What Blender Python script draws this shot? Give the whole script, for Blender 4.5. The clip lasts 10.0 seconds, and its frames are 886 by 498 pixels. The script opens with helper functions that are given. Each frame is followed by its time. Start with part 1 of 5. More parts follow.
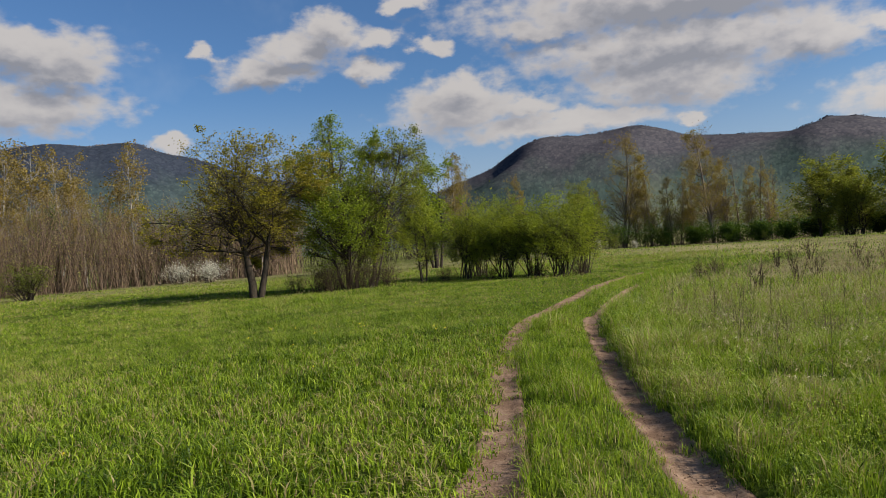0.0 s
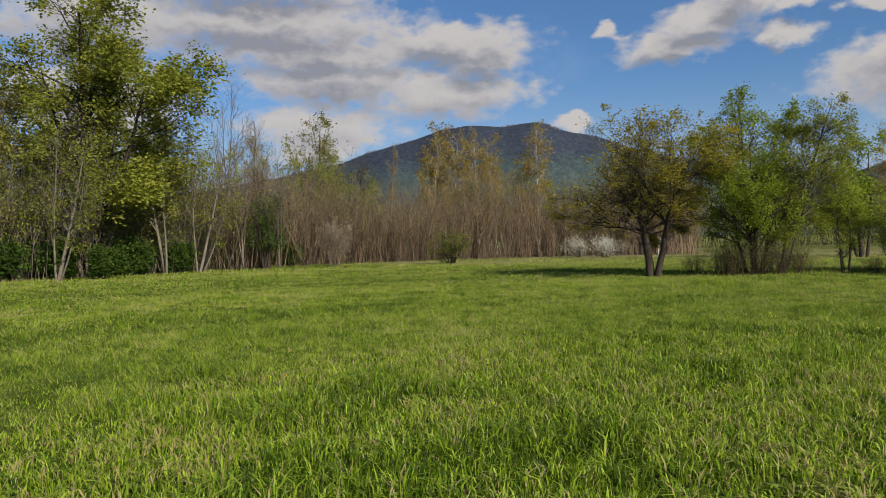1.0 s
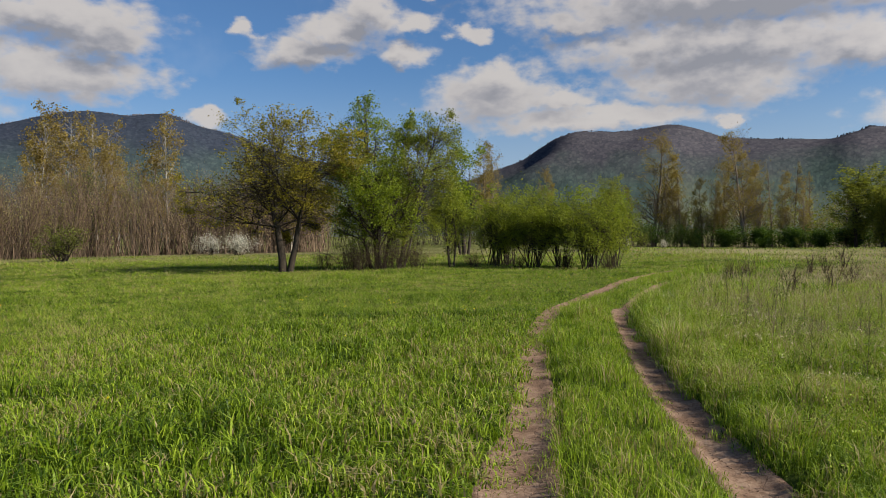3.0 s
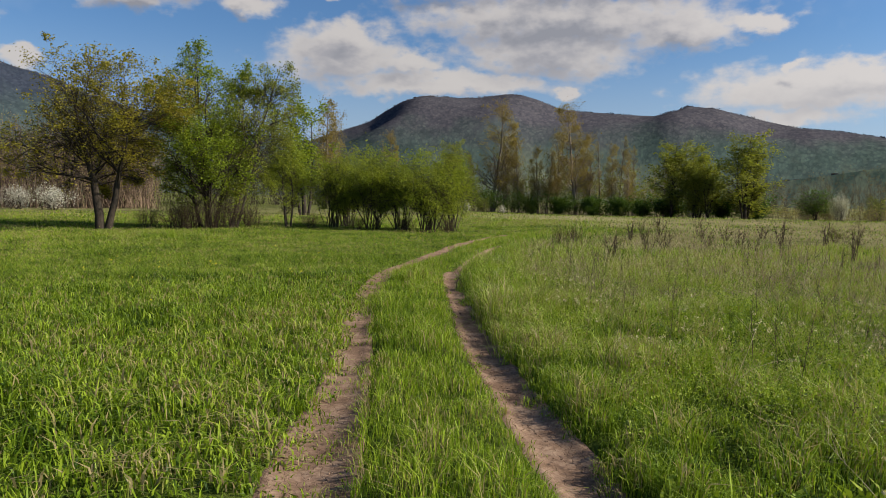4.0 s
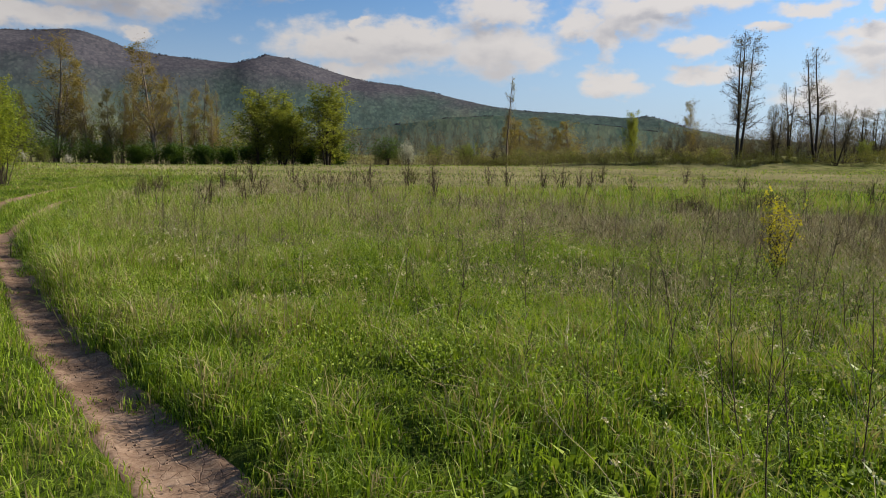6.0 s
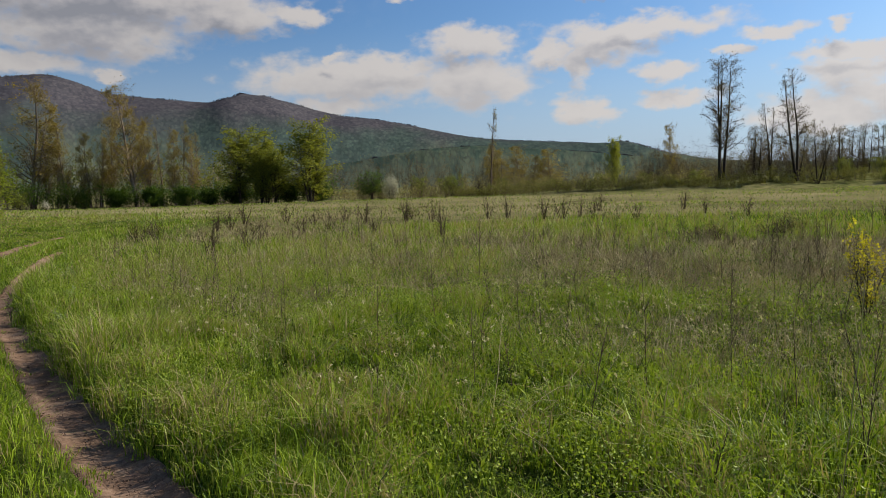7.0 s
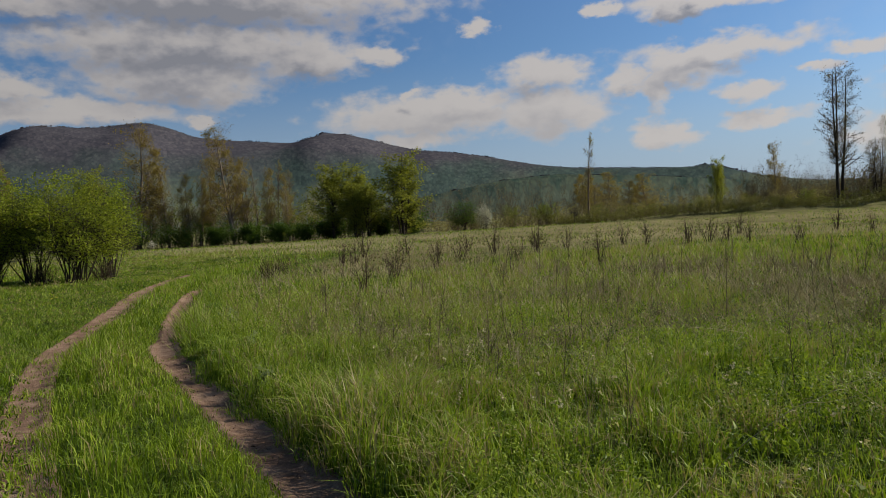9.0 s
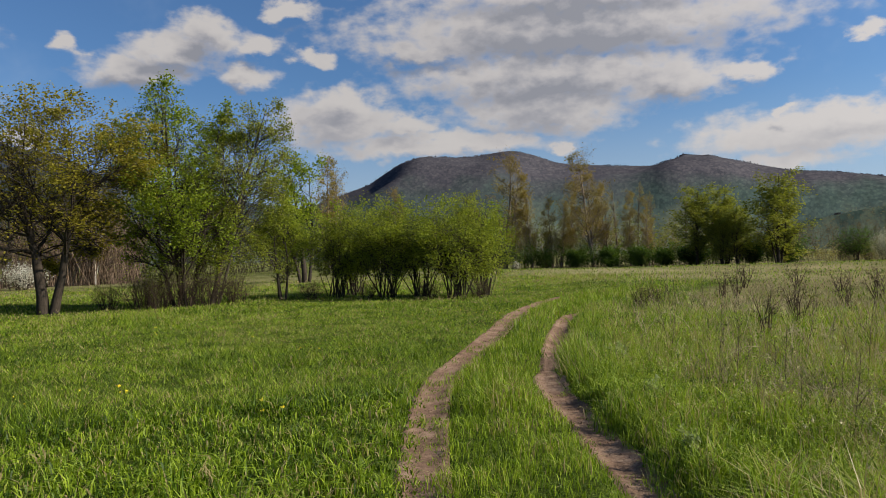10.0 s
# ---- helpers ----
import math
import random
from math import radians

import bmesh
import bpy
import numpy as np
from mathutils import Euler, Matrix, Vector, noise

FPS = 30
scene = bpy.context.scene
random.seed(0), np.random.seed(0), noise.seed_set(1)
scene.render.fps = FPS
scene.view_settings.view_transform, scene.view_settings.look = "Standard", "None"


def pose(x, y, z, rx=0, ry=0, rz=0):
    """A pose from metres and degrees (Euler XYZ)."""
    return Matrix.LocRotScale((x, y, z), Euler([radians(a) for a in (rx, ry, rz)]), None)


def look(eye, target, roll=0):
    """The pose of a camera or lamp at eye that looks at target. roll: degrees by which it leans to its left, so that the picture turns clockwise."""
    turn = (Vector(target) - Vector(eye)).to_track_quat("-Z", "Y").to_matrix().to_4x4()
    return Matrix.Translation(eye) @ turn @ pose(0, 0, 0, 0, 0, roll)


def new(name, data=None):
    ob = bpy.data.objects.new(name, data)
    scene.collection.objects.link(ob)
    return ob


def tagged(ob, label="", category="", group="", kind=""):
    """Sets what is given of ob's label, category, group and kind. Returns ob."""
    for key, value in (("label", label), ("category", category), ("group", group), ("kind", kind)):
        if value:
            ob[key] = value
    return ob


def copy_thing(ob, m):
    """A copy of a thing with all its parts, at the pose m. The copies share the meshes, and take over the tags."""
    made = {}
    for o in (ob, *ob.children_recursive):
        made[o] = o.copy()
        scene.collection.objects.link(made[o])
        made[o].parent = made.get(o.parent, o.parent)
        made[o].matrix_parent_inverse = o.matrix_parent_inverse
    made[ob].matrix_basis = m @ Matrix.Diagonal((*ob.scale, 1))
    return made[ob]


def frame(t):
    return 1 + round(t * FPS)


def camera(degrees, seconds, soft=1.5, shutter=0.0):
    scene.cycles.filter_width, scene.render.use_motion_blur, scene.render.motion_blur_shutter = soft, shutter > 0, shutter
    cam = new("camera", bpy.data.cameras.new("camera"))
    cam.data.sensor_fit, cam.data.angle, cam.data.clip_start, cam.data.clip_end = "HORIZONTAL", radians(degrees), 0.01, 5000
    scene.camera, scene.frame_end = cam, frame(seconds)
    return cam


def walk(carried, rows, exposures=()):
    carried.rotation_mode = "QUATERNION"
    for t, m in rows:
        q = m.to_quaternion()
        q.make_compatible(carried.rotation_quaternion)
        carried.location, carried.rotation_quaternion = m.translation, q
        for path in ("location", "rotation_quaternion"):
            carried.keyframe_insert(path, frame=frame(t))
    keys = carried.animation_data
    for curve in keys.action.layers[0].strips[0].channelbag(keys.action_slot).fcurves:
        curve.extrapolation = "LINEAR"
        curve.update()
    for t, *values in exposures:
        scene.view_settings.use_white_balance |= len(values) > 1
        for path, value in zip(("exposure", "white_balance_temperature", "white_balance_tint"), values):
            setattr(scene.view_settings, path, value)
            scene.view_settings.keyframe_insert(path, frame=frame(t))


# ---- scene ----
cam = camera(62.5, 10.0, soft=0.8)

PATH = [
    (0, (0.08, -0.341, 1.668), (0.191, 1.656, 1.657), -4.1),
    (0.5, (0.013, -0.473, 1.678), (-0.603, 1.43, 1.686), -2.9),
    (1, (-0.116, -0.416, 1.707), (-1.024, 1.367, 1.684), -1.4),
    (1.5, (-0.123, -0.373, 1.709), (-1.09, 1.377, 1.677), -0.7),
    (2, (-0.09, -0.46, 1.6), (-0.729, 1.436, 1.6), 0.2),
    (2.5, (-0.13, -0.5, 1.56), (-0.371, 1.486, 1.584), -1.8),
    (2.7, (-0.12, -0.48, 1.552), (-0.233, 1.516, 1.562), -1.5),
    (3.8, (0.186, -0.138, 1.534), (0.541, 1.823, 1.362), 1.2),
    (4, (0.223, -0.042, 1.518), (0.682, 1.899, 1.375), 1.1),
    (4.5, (0.227, 0.061, 1.471), (1.047, 1.88, 1.324), 0.8),
    (5, (0.27, 0.308, 1.433), (1.223, 2.049, 1.189), 1.2),
    (5.5, (0.559, 0.827, 1.396), (1.872, 2.311, 1.122), 1.6),
    (5.7, (0.605, 0.977, 1.361), (1.985, 2.397, 1.081), 1.9),
    (6.8, (0.627, 2.014, 1.477), (2.049, 3.408, 1.287), -1.6),
    (7, (0.641, 2.31, 1.505), (2.085, 3.682, 1.324), -1.4),
    (7.5, (0.701, 2.936, 1.486), (2.199, 4.262, 1.472), 0.2),
    (8, (1.025, 3.525, 1.532), (2.623, 4.726, 1.46), 0.9),
    (8.5, (1.015, 4.059, 1.51), (2.656, 5.201, 1.454), 1.1),
    (9, (0.612, 4.925, 1.41), (1.904, 6.449, 1.323), -3.2),
    (9.5, (0.617, 5.63, 1.451), (1.236, 7.532, 1.434), -1.2),
    (10, (0.694, 6.182, 1.458), (1.146, 8.131, 1.476), -1.7),
]
walk(cam, [(t, look(eye, target, roll)) for t, eye, target, roll in PATH],
     [(0.0, 0.64), (3.2, 0.68), (5.7, 0.7), (7.0, 0.5), (8.5, 0.17), (9.15, 0.30), (9.5, 0.56), (10.0, 0.63)])

# ---- light and sky ----
SUN_AZ, SUN_EL = 115.0, 33.0     # degrees from +y towards +x, and above the horizon


def sun_way():
    a, e = radians(SUN_AZ), radians(SUN_EL)
    return Vector((math.sin(a) * math.cos(e), math.cos(a) * math.cos(e), math.sin(e)))


sun = new("sun", bpy.data.lights.new("sun", "SUN"))
sun.data.energy, sun.data.angle, sun.data.color = 5.0, radians(0.53), (1.0, 0.92, 0.79)
sun.matrix_world = look(sun_way() * 60, (0, 0, 0))

world = bpy.data.worlds.new("sky")
scene.world = world
world.use_nodes = True


class Nodes:
    """Short hand for building node trees."""

    def __init__(self, tree):
        self.tree = tree
        tree.nodes.clear()

    def add(self, kind, **settings):
        node = self.tree.nodes.new(kind)
        for key, value in settings.items():
            setattr(node, key, value)
        return node

    def link(self, a, b):
        self.tree.links.new(a, b)

    def put(self, value, socket):
        if isinstance(value, (int, float, tuple)):
            socket.default_value = value
        else:
            self.link(value, socket)

    def math(self, op, a, b=0.0, c=None):
        node = self.add("ShaderNodeMath", operation=op)
        self.put(a, node.inputs[0])
        self.put(b, node.inputs[1])
        if c is not None:
            self.put(c, node.inputs[2])
        return node.outputs[0]

    def vec(self, op, a, b=(0, 0, 0), c=None, out=0):
        node = self.add("ShaderNodeVectorMath", operation=op)
        self.put(a, node.inputs[0])
        self.put(b, node.inputs[1])
        if c is not None:
            self.put(c, node.inputs[2])
        return node.outputs[out]

    def noise(self, vector, scale, detail=2.0, rough=0.5, distortion=0.0):
        node = self.add("ShaderNodeTexNoise")
        if vector is not None:
            self.link(vector, node.inputs["Vector"])
        node.inputs["Scale"].default_value, node.inputs["Detail"].default_value = scale, detail
        node.inputs["Roughness"].default_value, node.inputs["Distortion"].default_value = rough, distortion
        return node

    def ramp(self, fac, stops):
        node = self.add("ShaderNodeValToRGB")
        self.put(fac, node.inputs[0])
        el = node.color_ramp.elements
        while len(el) < len(stops):
            el.new(0.5)
        for e, (p, c) in zip(el, stops):
            e.position, e.color = p, (*c, 1.0) if len(c) == 3 else c
        return node.outputs[0]

    def mix(self, fac, a, b, blend="MIX"):
        node = self.add("ShaderNodeMix", data_type="RGBA", blend_type=blend)
        self.put(fac, node.inputs[0])
        for v, s in ((a, node.inputs[6]), (b, node.inputs[7])):
            self.put((*v, 1.0) if isinstance(v, tuple) and len(v) == 3 else v, s)
        return node.outputs[2]

    def span(self, value, a, b, c=0.0, d=1.0, smooth=True):
        node = self.add("ShaderNodeMapRange", interpolation_type="SMOOTHSTEP" if smooth else "LINEAR")
        self.put(value, node.inputs[0])
        for v, s in zip((a, b, c, d), node.inputs[1:5]):
            s.default_value = v
        return node.outputs[0]


# Clouds as (azimuth, elevation, half width, half height) in degrees, bank by bank.
CLOUDS = []
CLOUDS.append([(-40.2, 16.3, 11.2, 1.8), (-35.8, 14.4, 9.6, 1.4), (-26.3, 15.0, 6.6, 1.5), (-23.3, 13.8, 3.5, 1.5), (-35.0, 12.3, 7.1, 1.9), (-26.4, 11.3, 6.6, 1.6), (-36.4, 8.9, 5.8, 1.5), (-51.8, 15.5, 6.4, 2.4), (-52.3, 10.5, 6.0, 2.9), (-40.9, 19.0, 10.3, 1.3), (-16.7, 8.7, 1.4, 0.6), (-36.6, 7.2, 3.4, 1.1)])
CLOUDS.append([(-9.6, 13.8, 3.7, 1.2), (-6.8, 15.3, 3.6, 1.3), (-4.5, 16.5, 2.6, 1.4), (-1.2, 16.1, 1.9, 0.7), (-1.8, 13.8, 2.4, 0.9), (-13.8, 15.2, 1.1, 0.6), (3.5, 15.3, 1.4, 0.6), (1.6, 18.5, 2.1, 0.6), (23.5, 16.9, 17.1, 2.3), (24.2, 19.5, 13.7, 1.6), (22.1, 13.4, 12.0, 2.1), (21.4, 11.1, 7.1, 1.8), (12.9, 15.9, 5.8, 1.0), (31.1, 12.3, 4.6, 1.4), (36.5, 12.7, 1.7, 0.8), (5.2, 10.4, 5.2, 1.7), (5.7, 11.8, 3.5, 1.3), (10.3, 10.3, 2.9, 0.9), (13.3, 8.7, 9.9, 0.9)])
CLOUDS.append([(40.0, 7.9, 8.1, 1.7), (42.3, 8.8, 5.9, 1.0), (49.4, 7.5, 4.6, 1.8), (38.5, 5.9, 2.9, 0.8), (38.1, 9.6, 0.8, 0.4), (22.6, 8.2, 0.7, 0.6), (44.1, 14.1, 1.1, 0.6), (48.7, 10.4, 3.5, 1.2), (53.2, 14.7, 1.2, 0.5), (60.5, 14.6, 5.6, 0.8), (58.6, 13.8, 2.0, 0.6), (67.3, 14.6, 0.8, 0.5), (61.6, 11.0, 6.6, 0.9), (57.3, 8.8, 1.1, 1.9), (55.1, 9.4, 2.0, 0.9), (59.1, 10.0, 3.3, 1.5)])
CLOUDS.append([(63.5, 7.7, 1.8, 0.8), (57.6, 5.2, 2.2, 1.0), (64.3, 5.8, 2.8, 0.6), (70.8, 9.9, 2.2, 0.5), (74.2, 15.8, 7.8, 0.8), (78.9, 15.0, 5.1, 0.9), (74.9, 9.6, 0.9, 0.6), (67.8, 8.9, 1.4, 0.4), (75.5, 8.1, 4.3, 0.5), (75.4, 6.7, 3.0, 1.3), (78.4, 5.3, 3.6, 1.2), (73.7, 4.2, 4.8, 1.2), (80.2, 10.1, 1.6, 0.6), (83.2, 9.1, 0.8, 0.6), (82.4, 8.5, 0.7, 0.3), (81.7, 3.5, 2.5, 1.0)])
CLOUDS.append([(85.3, 5.6, 2.3, 1.0), (86.0, 9.0, 2.4, 1.1), (88.0, 12.2, 2.2, 0.9), (90.3, 5.1, 3.0, 1.8)])


def build_sky():
    n = Nodes(world.node_tree)
    sky = n.add("ShaderNodeTexSky", sky_type="NISHITA", sun_disc=False)
    sky.sun_elevation, sky.sun_rotation, sky.sun_intensity = radians(SUN_EL), radians(SUN_AZ), 1.0
    sky.altitude, sky.air_density, sky.dust_density, sky.ozone_density = 300, 1.0, 1.6, 1.5
    way = n.vec("NORMALIZE", n.add("ShaderNodeTexCoord").outputs["Generated"])
    part_ = n.add("ShaderNodeSeparateXYZ")
    n.link(way, part_.inputs[0])
    az = n.math("MULTIPLY", n.math("ARCTAN2", part_.outputs[0], part_.outputs[1]), 57.2958)
    el = n.math("MULTIPLY", n.math("ARCSINE", part_.outputs[2]), 57.2958)
    flat = n.add("ShaderNodeCombineXYZ")
    n.link(az, flat.inputs[0])
    n.link(el, flat.inputs[1])
    coarse = n.noise(n.vec("MULTIPLY", flat.outputs[0], (0.8, 1.25, 1.0)), 0.42, 6.0, 0.55)
    fine = n.noise(n.vec("MULTIPLY", flat.outputs[0], (0.8, 1.3, 1.0)), 0.75, 3.5, 0.5)
    wobble = n.vec("MULTIPLY_ADD", coarse.outputs["Color"], (4.6, 3.0, 0.0), (-2.3, -1.5, 0.0))
    warped = n.vec("ADD", flat.outputs[0], wobble)

    def field(shift):
        """How deep a direction lies inside the nearest cloud, 1 in its middle and 0 at its edge."""
        at = n.vec("ADD", warped, shift)
        total = None
        for bank in CLOUDS:
            for a, e, w, h in bank:
                r = n.vec("LENGTH", n.vec("MULTIPLY_ADD", at, (0.86 / w, 0.82 / h, 0.0), (-0.86 * a / w, -0.82 * e / h, 0.0)), out=1)
                total = r if total is None else n.math("SMOOTH_MIN", total, r, 0.25)
        return n.math("SUBTRACT", 1.0, total)

    here, above = field((0.0, 0.0, 0.0)), field((0.5, 1.3, 0.0))
    fluff = n.math("MULTIPLY_ADD", fine.outputs[0], 1.1, -0.55)
    body = n.math("ADD", here, fluff)
    cover = n.span(body, -0.16, 0.52)
    thick = n.span(n.math("ADD", above, n.math("MULTIPLY", fluff, 0.7)), -0.05, 1.1)
    thick = n.math("MULTIPLY", thick, n.span(el, 6.0, 14.0, 0.50, 1.25))
    shade = n.ramp(thick, [(0.0, (0.73, 0.685, 0.655)), (0.35, (0.635, 0.60, 0.588)), (0.7, (0.475, 0.462, 0.482)), (1.0, (0.35, 0.352, 0.385))])
    haze = n.span(el, 0.0, 13.0, 0.74, 0.0)
    veil = n.span(n.math("ADD", n.noise(flat.outputs[0], 0.13, 4.0, 0.6).outputs[0], 0.0), 0.52, 0.8, 0.0, 0.16)
    blue = n.mix(n.math("MAXIMUM", haze, veil), n.mix(1.0, n.mix(1.0, sky.outputs[0], (SKY_GAIN,) * 3, "MULTIPLY"), SKY_TINT, "MULTIPLY"), (0.52, 0.63, 0.80))
    seen = n.mix(n.math("MULTIPLY", cover, 0.94), blue, shade)
    toward = n.vec("DOT_PRODUCT", way, tuple(sun_way()), out=1)
    glow = n.span(toward, -0.2, 0.95, 1.02, 1.35)
    seen = n.vec("SCALE", seen)
    n.link(glow, seen.node.inputs["Scale"])
    back = n.add("ShaderNodeBackground")
    n.link(seen, back.inputs[0])
    back.inputs[1].default_value = 0.5
    n.link(back.outputs[0], n.add("ShaderNodeOutputWorld").inputs[0])


SKY_GAIN = 0.10
SKY_TINT = (0.69, 1.00, 1.34)
build_sky()


# ---- materials ----
def material(name):
    m = bpy.data.materials.new(name)
    m.use_nodes = True
    return m, Nodes(m.node_tree)


def leaf_material(name, dark, mid, light, patch=0.25, clear=0.52, rough=0.65, faded=None, gloss=0.15):
    """Leaves and blades: three tones by the mesh's own tone, let through some light."""
    m, n = material(name)
    tone = n.add("ShaderNodeAttribute", attribute_name="tone").outputs["Fac"]
    where = n.add("ShaderNodeNewGeometry").outputs["Position"]
    big = n.noise(where, 0.35, 3.0).outputs[0]
    fac = n.math("ADD", tone, n.math("MULTIPLY_ADD", big, patch, -patch / 2))
    stops = [(0.0, dark), (0.5, mid), (1.0, light)] if faded is None else [(0.0, dark), (0.45, mid), (0.86, light), (0.93, faded)]
    colour = n.ramp(fac, stops)
    p = n.add("ShaderNodeBsdfPrincipled")
    n.link(colour, p.inputs["Base Color"])
    p.inputs["Roughness"].default_value = rough
    p.inputs["Specular IOR Level"].default_value = gloss
    t = n.add("ShaderNodeBsdfTranslucent")
    n.link(n.mix(1.0, colour, (1.15, 1.2, 0.6), "MULTIPLY"), t.inputs[0])
    s = n.add("ShaderNodeMixShader")
    s.inputs[0].default_value = clear
    n.link(p.outputs[0], s.inputs[1])
    n.link(t.outputs[0], s.inputs[2])
    n.link(s.outputs[0], n.add("ShaderNodeOutputMaterial").inputs[0])
    return m


def bark_material(name, dark, light, scale=6.0, rough=0.9, bump=0.6, vary=0.0):
    m, n = material(name)
    place = n.add("ShaderNodeTexCoord").outputs["Object"]
    long = n.vec("MULTIPLY", place, (1.0, 1.0, 0.25))
    grain = n.noise(long, scale * 5, 5.0, 0.65).outputs[0]
    spots = n.noise(place, scale * 0.5, 3.0).outputs[0]
    fac = n.math("ADD", n.math("MULTIPLY", grain, 0.6), n.math("MULTIPLY", spots, 0.4))
    if vary:
        fac = n.math("ADD", fac, n.math("MULTIPLY_ADD", n.add("ShaderNodeNewGeometry").outputs["Random Per Island"], vary, -vary / 2))
    p = n.add("ShaderNodeBsdfPrincipled")
    n.link(n.ramp(fac, [(0.35, dark), (0.65, light)]), p.inputs["Base Color"])
    p.inputs["Roughness"].default_value = rough
    p.inputs["Specular IOR Level"].default_value = 0.1
    b = n.add("ShaderNodeBump")
    b.inputs["Strength"].default_value, b.inputs["Distance"].default_value = bump, 0.02
    n.link(grain, b.inputs["Height"])
    n.link(b.outputs[0], p.inputs["Normal"])
    n.link(p.outputs[0], n.add("ShaderNodeOutputMaterial").inputs[0])
    return m


def ground_material():
    """Soil with moss and matted dead grass between the blades, darkened in specks as shade there, green turf further
    off.
    """
    m, n = material("turf")
    where = n.add("ShaderNodeNewGeometry").outputs["Position"]
    dry = n.add("ShaderNodeAttribute", attribute_name="dry").outputs["Fac"]
    fine = n.noise(where, 22.0, 6.0, 0.7).outputs[0]
    mid = n.noise(where, 0.9, 5.0, 0.6).outputs[0]
    big = n.noise(where, 0.06, 5.0, 0.6).outputs[0]
    # the darkest stop paints shadowed gaps between blades along with soil and moss
    green = n.ramp(n.math("ADD", n.math("MULTIPLY", fine, 0.6), n.math("MULTIPLY", mid, 0.4)),
                   [(0.36, (0.018, 0.024, 0.007)), (0.50, (0.060, 0.084, 0.014)), (0.64, (0.140, 0.165, 0.034))])
    straw = n.ramp(n.math("ADD", n.math("MULTIPLY", fine, 0.5), n.math("MULTIPLY", big, 0.5)),
                   [(0.34, (0.085, 0.074, 0.033)), (0.50, (0.195, 0.168, 0.082)), (0.66, (0.305, 0.260, 0.138))])
    fac = n.span(n.math("ADD", dry, n.math("MULTIPLY_ADD", mid, 0.9, -0.45)), 0.15, 0.85)
    p = n.add("ShaderNodeBsdfPrincipled")
    n.link(n.mix(fac, green, straw), p.inputs["Base Color"])
    p.inputs["Roughness"].default_value = 0.95
    p.inputs["Specular IOR Level"].default_value = 0.0
    b = n.add("ShaderNodeBump")
    b.inputs["Strength"].default_value, b.inputs["Distance"].default_value = 0.9, 0.05
    n.link(fine, b.inputs["Height"])
    n.link(b.outputs[0], p.inputs["Normal"])
    n.link(p.outputs[0], n.add("ShaderNodeOutputMaterial").inputs[0])
    return m


def dirt_material():
    """Trodden, drying loam: pinkish brown, cracked and crumbly."""
    m, n = material("trodden_loam")
    where = n.add("ShaderNodeNewGeometry").outputs["Position"]
    fine = n.noise(where, 38.0, 6.0, 0.7).outputs[0]
    mid = n.noise(where, 5.0, 5.0, 0.6).outputs[0]
    big = n.noise(where, 0.9, 3.0).outputs[0]
    crumbs = n.add("ShaderNodeTexVoronoi", feature="DISTANCE_TO_EDGE")
    n.link(n.vec("ADD", where, n.vec("MULTIPLY", n.noise(where, 8.0, 3.0).outputs["Color"], (0.09, 0.09, 0.09))), crumbs.inputs["Vector"])
    crumbs.inputs["Scale"].default_value = 15.0
    fac = n.math("ADD", n.math("MULTIPLY", fine, 0.35), n.math("ADD", n.math("MULTIPLY", mid, 0.4), n.math("MULTIPLY", big, 0.25)))
    colour = n.ramp(fac, [(0.36, (0.078, 0.047, 0.031)), (0.5, (0.180, 0.116, 0.078)), (0.64, (0.310, 0.215, 0.150))])
    crack = n.span(crumbs.outputs[0], 0.0, 0.05)
    p = n.add("ShaderNodeBsdfPrincipled")
    n.link(n.mix(n.math("MULTIPLY_ADD", crack, 0.30, 0.70), (0.07, 0.046, 0.032), colour), p.inputs["Base Color"])
    p.inputs["Roughness"].default_value = 0.95
    p.inputs["Specular IOR Level"].default_value = 0.0
    b = n.add("ShaderNodeBump")
    b.inputs["Strength"].default_value, b.inputs["Distance"].default_value = 0.6, 0.02
    n.link(n.math("ADD", n.math("MULTIPLY", mid, 0.8), n.math("ADD", n.math("MULTIPLY", fine, 0.35), n.math("MULTIPLY", crack, 0.2))), b.inputs["Height"])
    n.link(b.outputs[0], p.inputs["Normal"])
    n.link(p.outputs[0], n.add("ShaderNodeOutputMaterial").inputs[0])
    return m


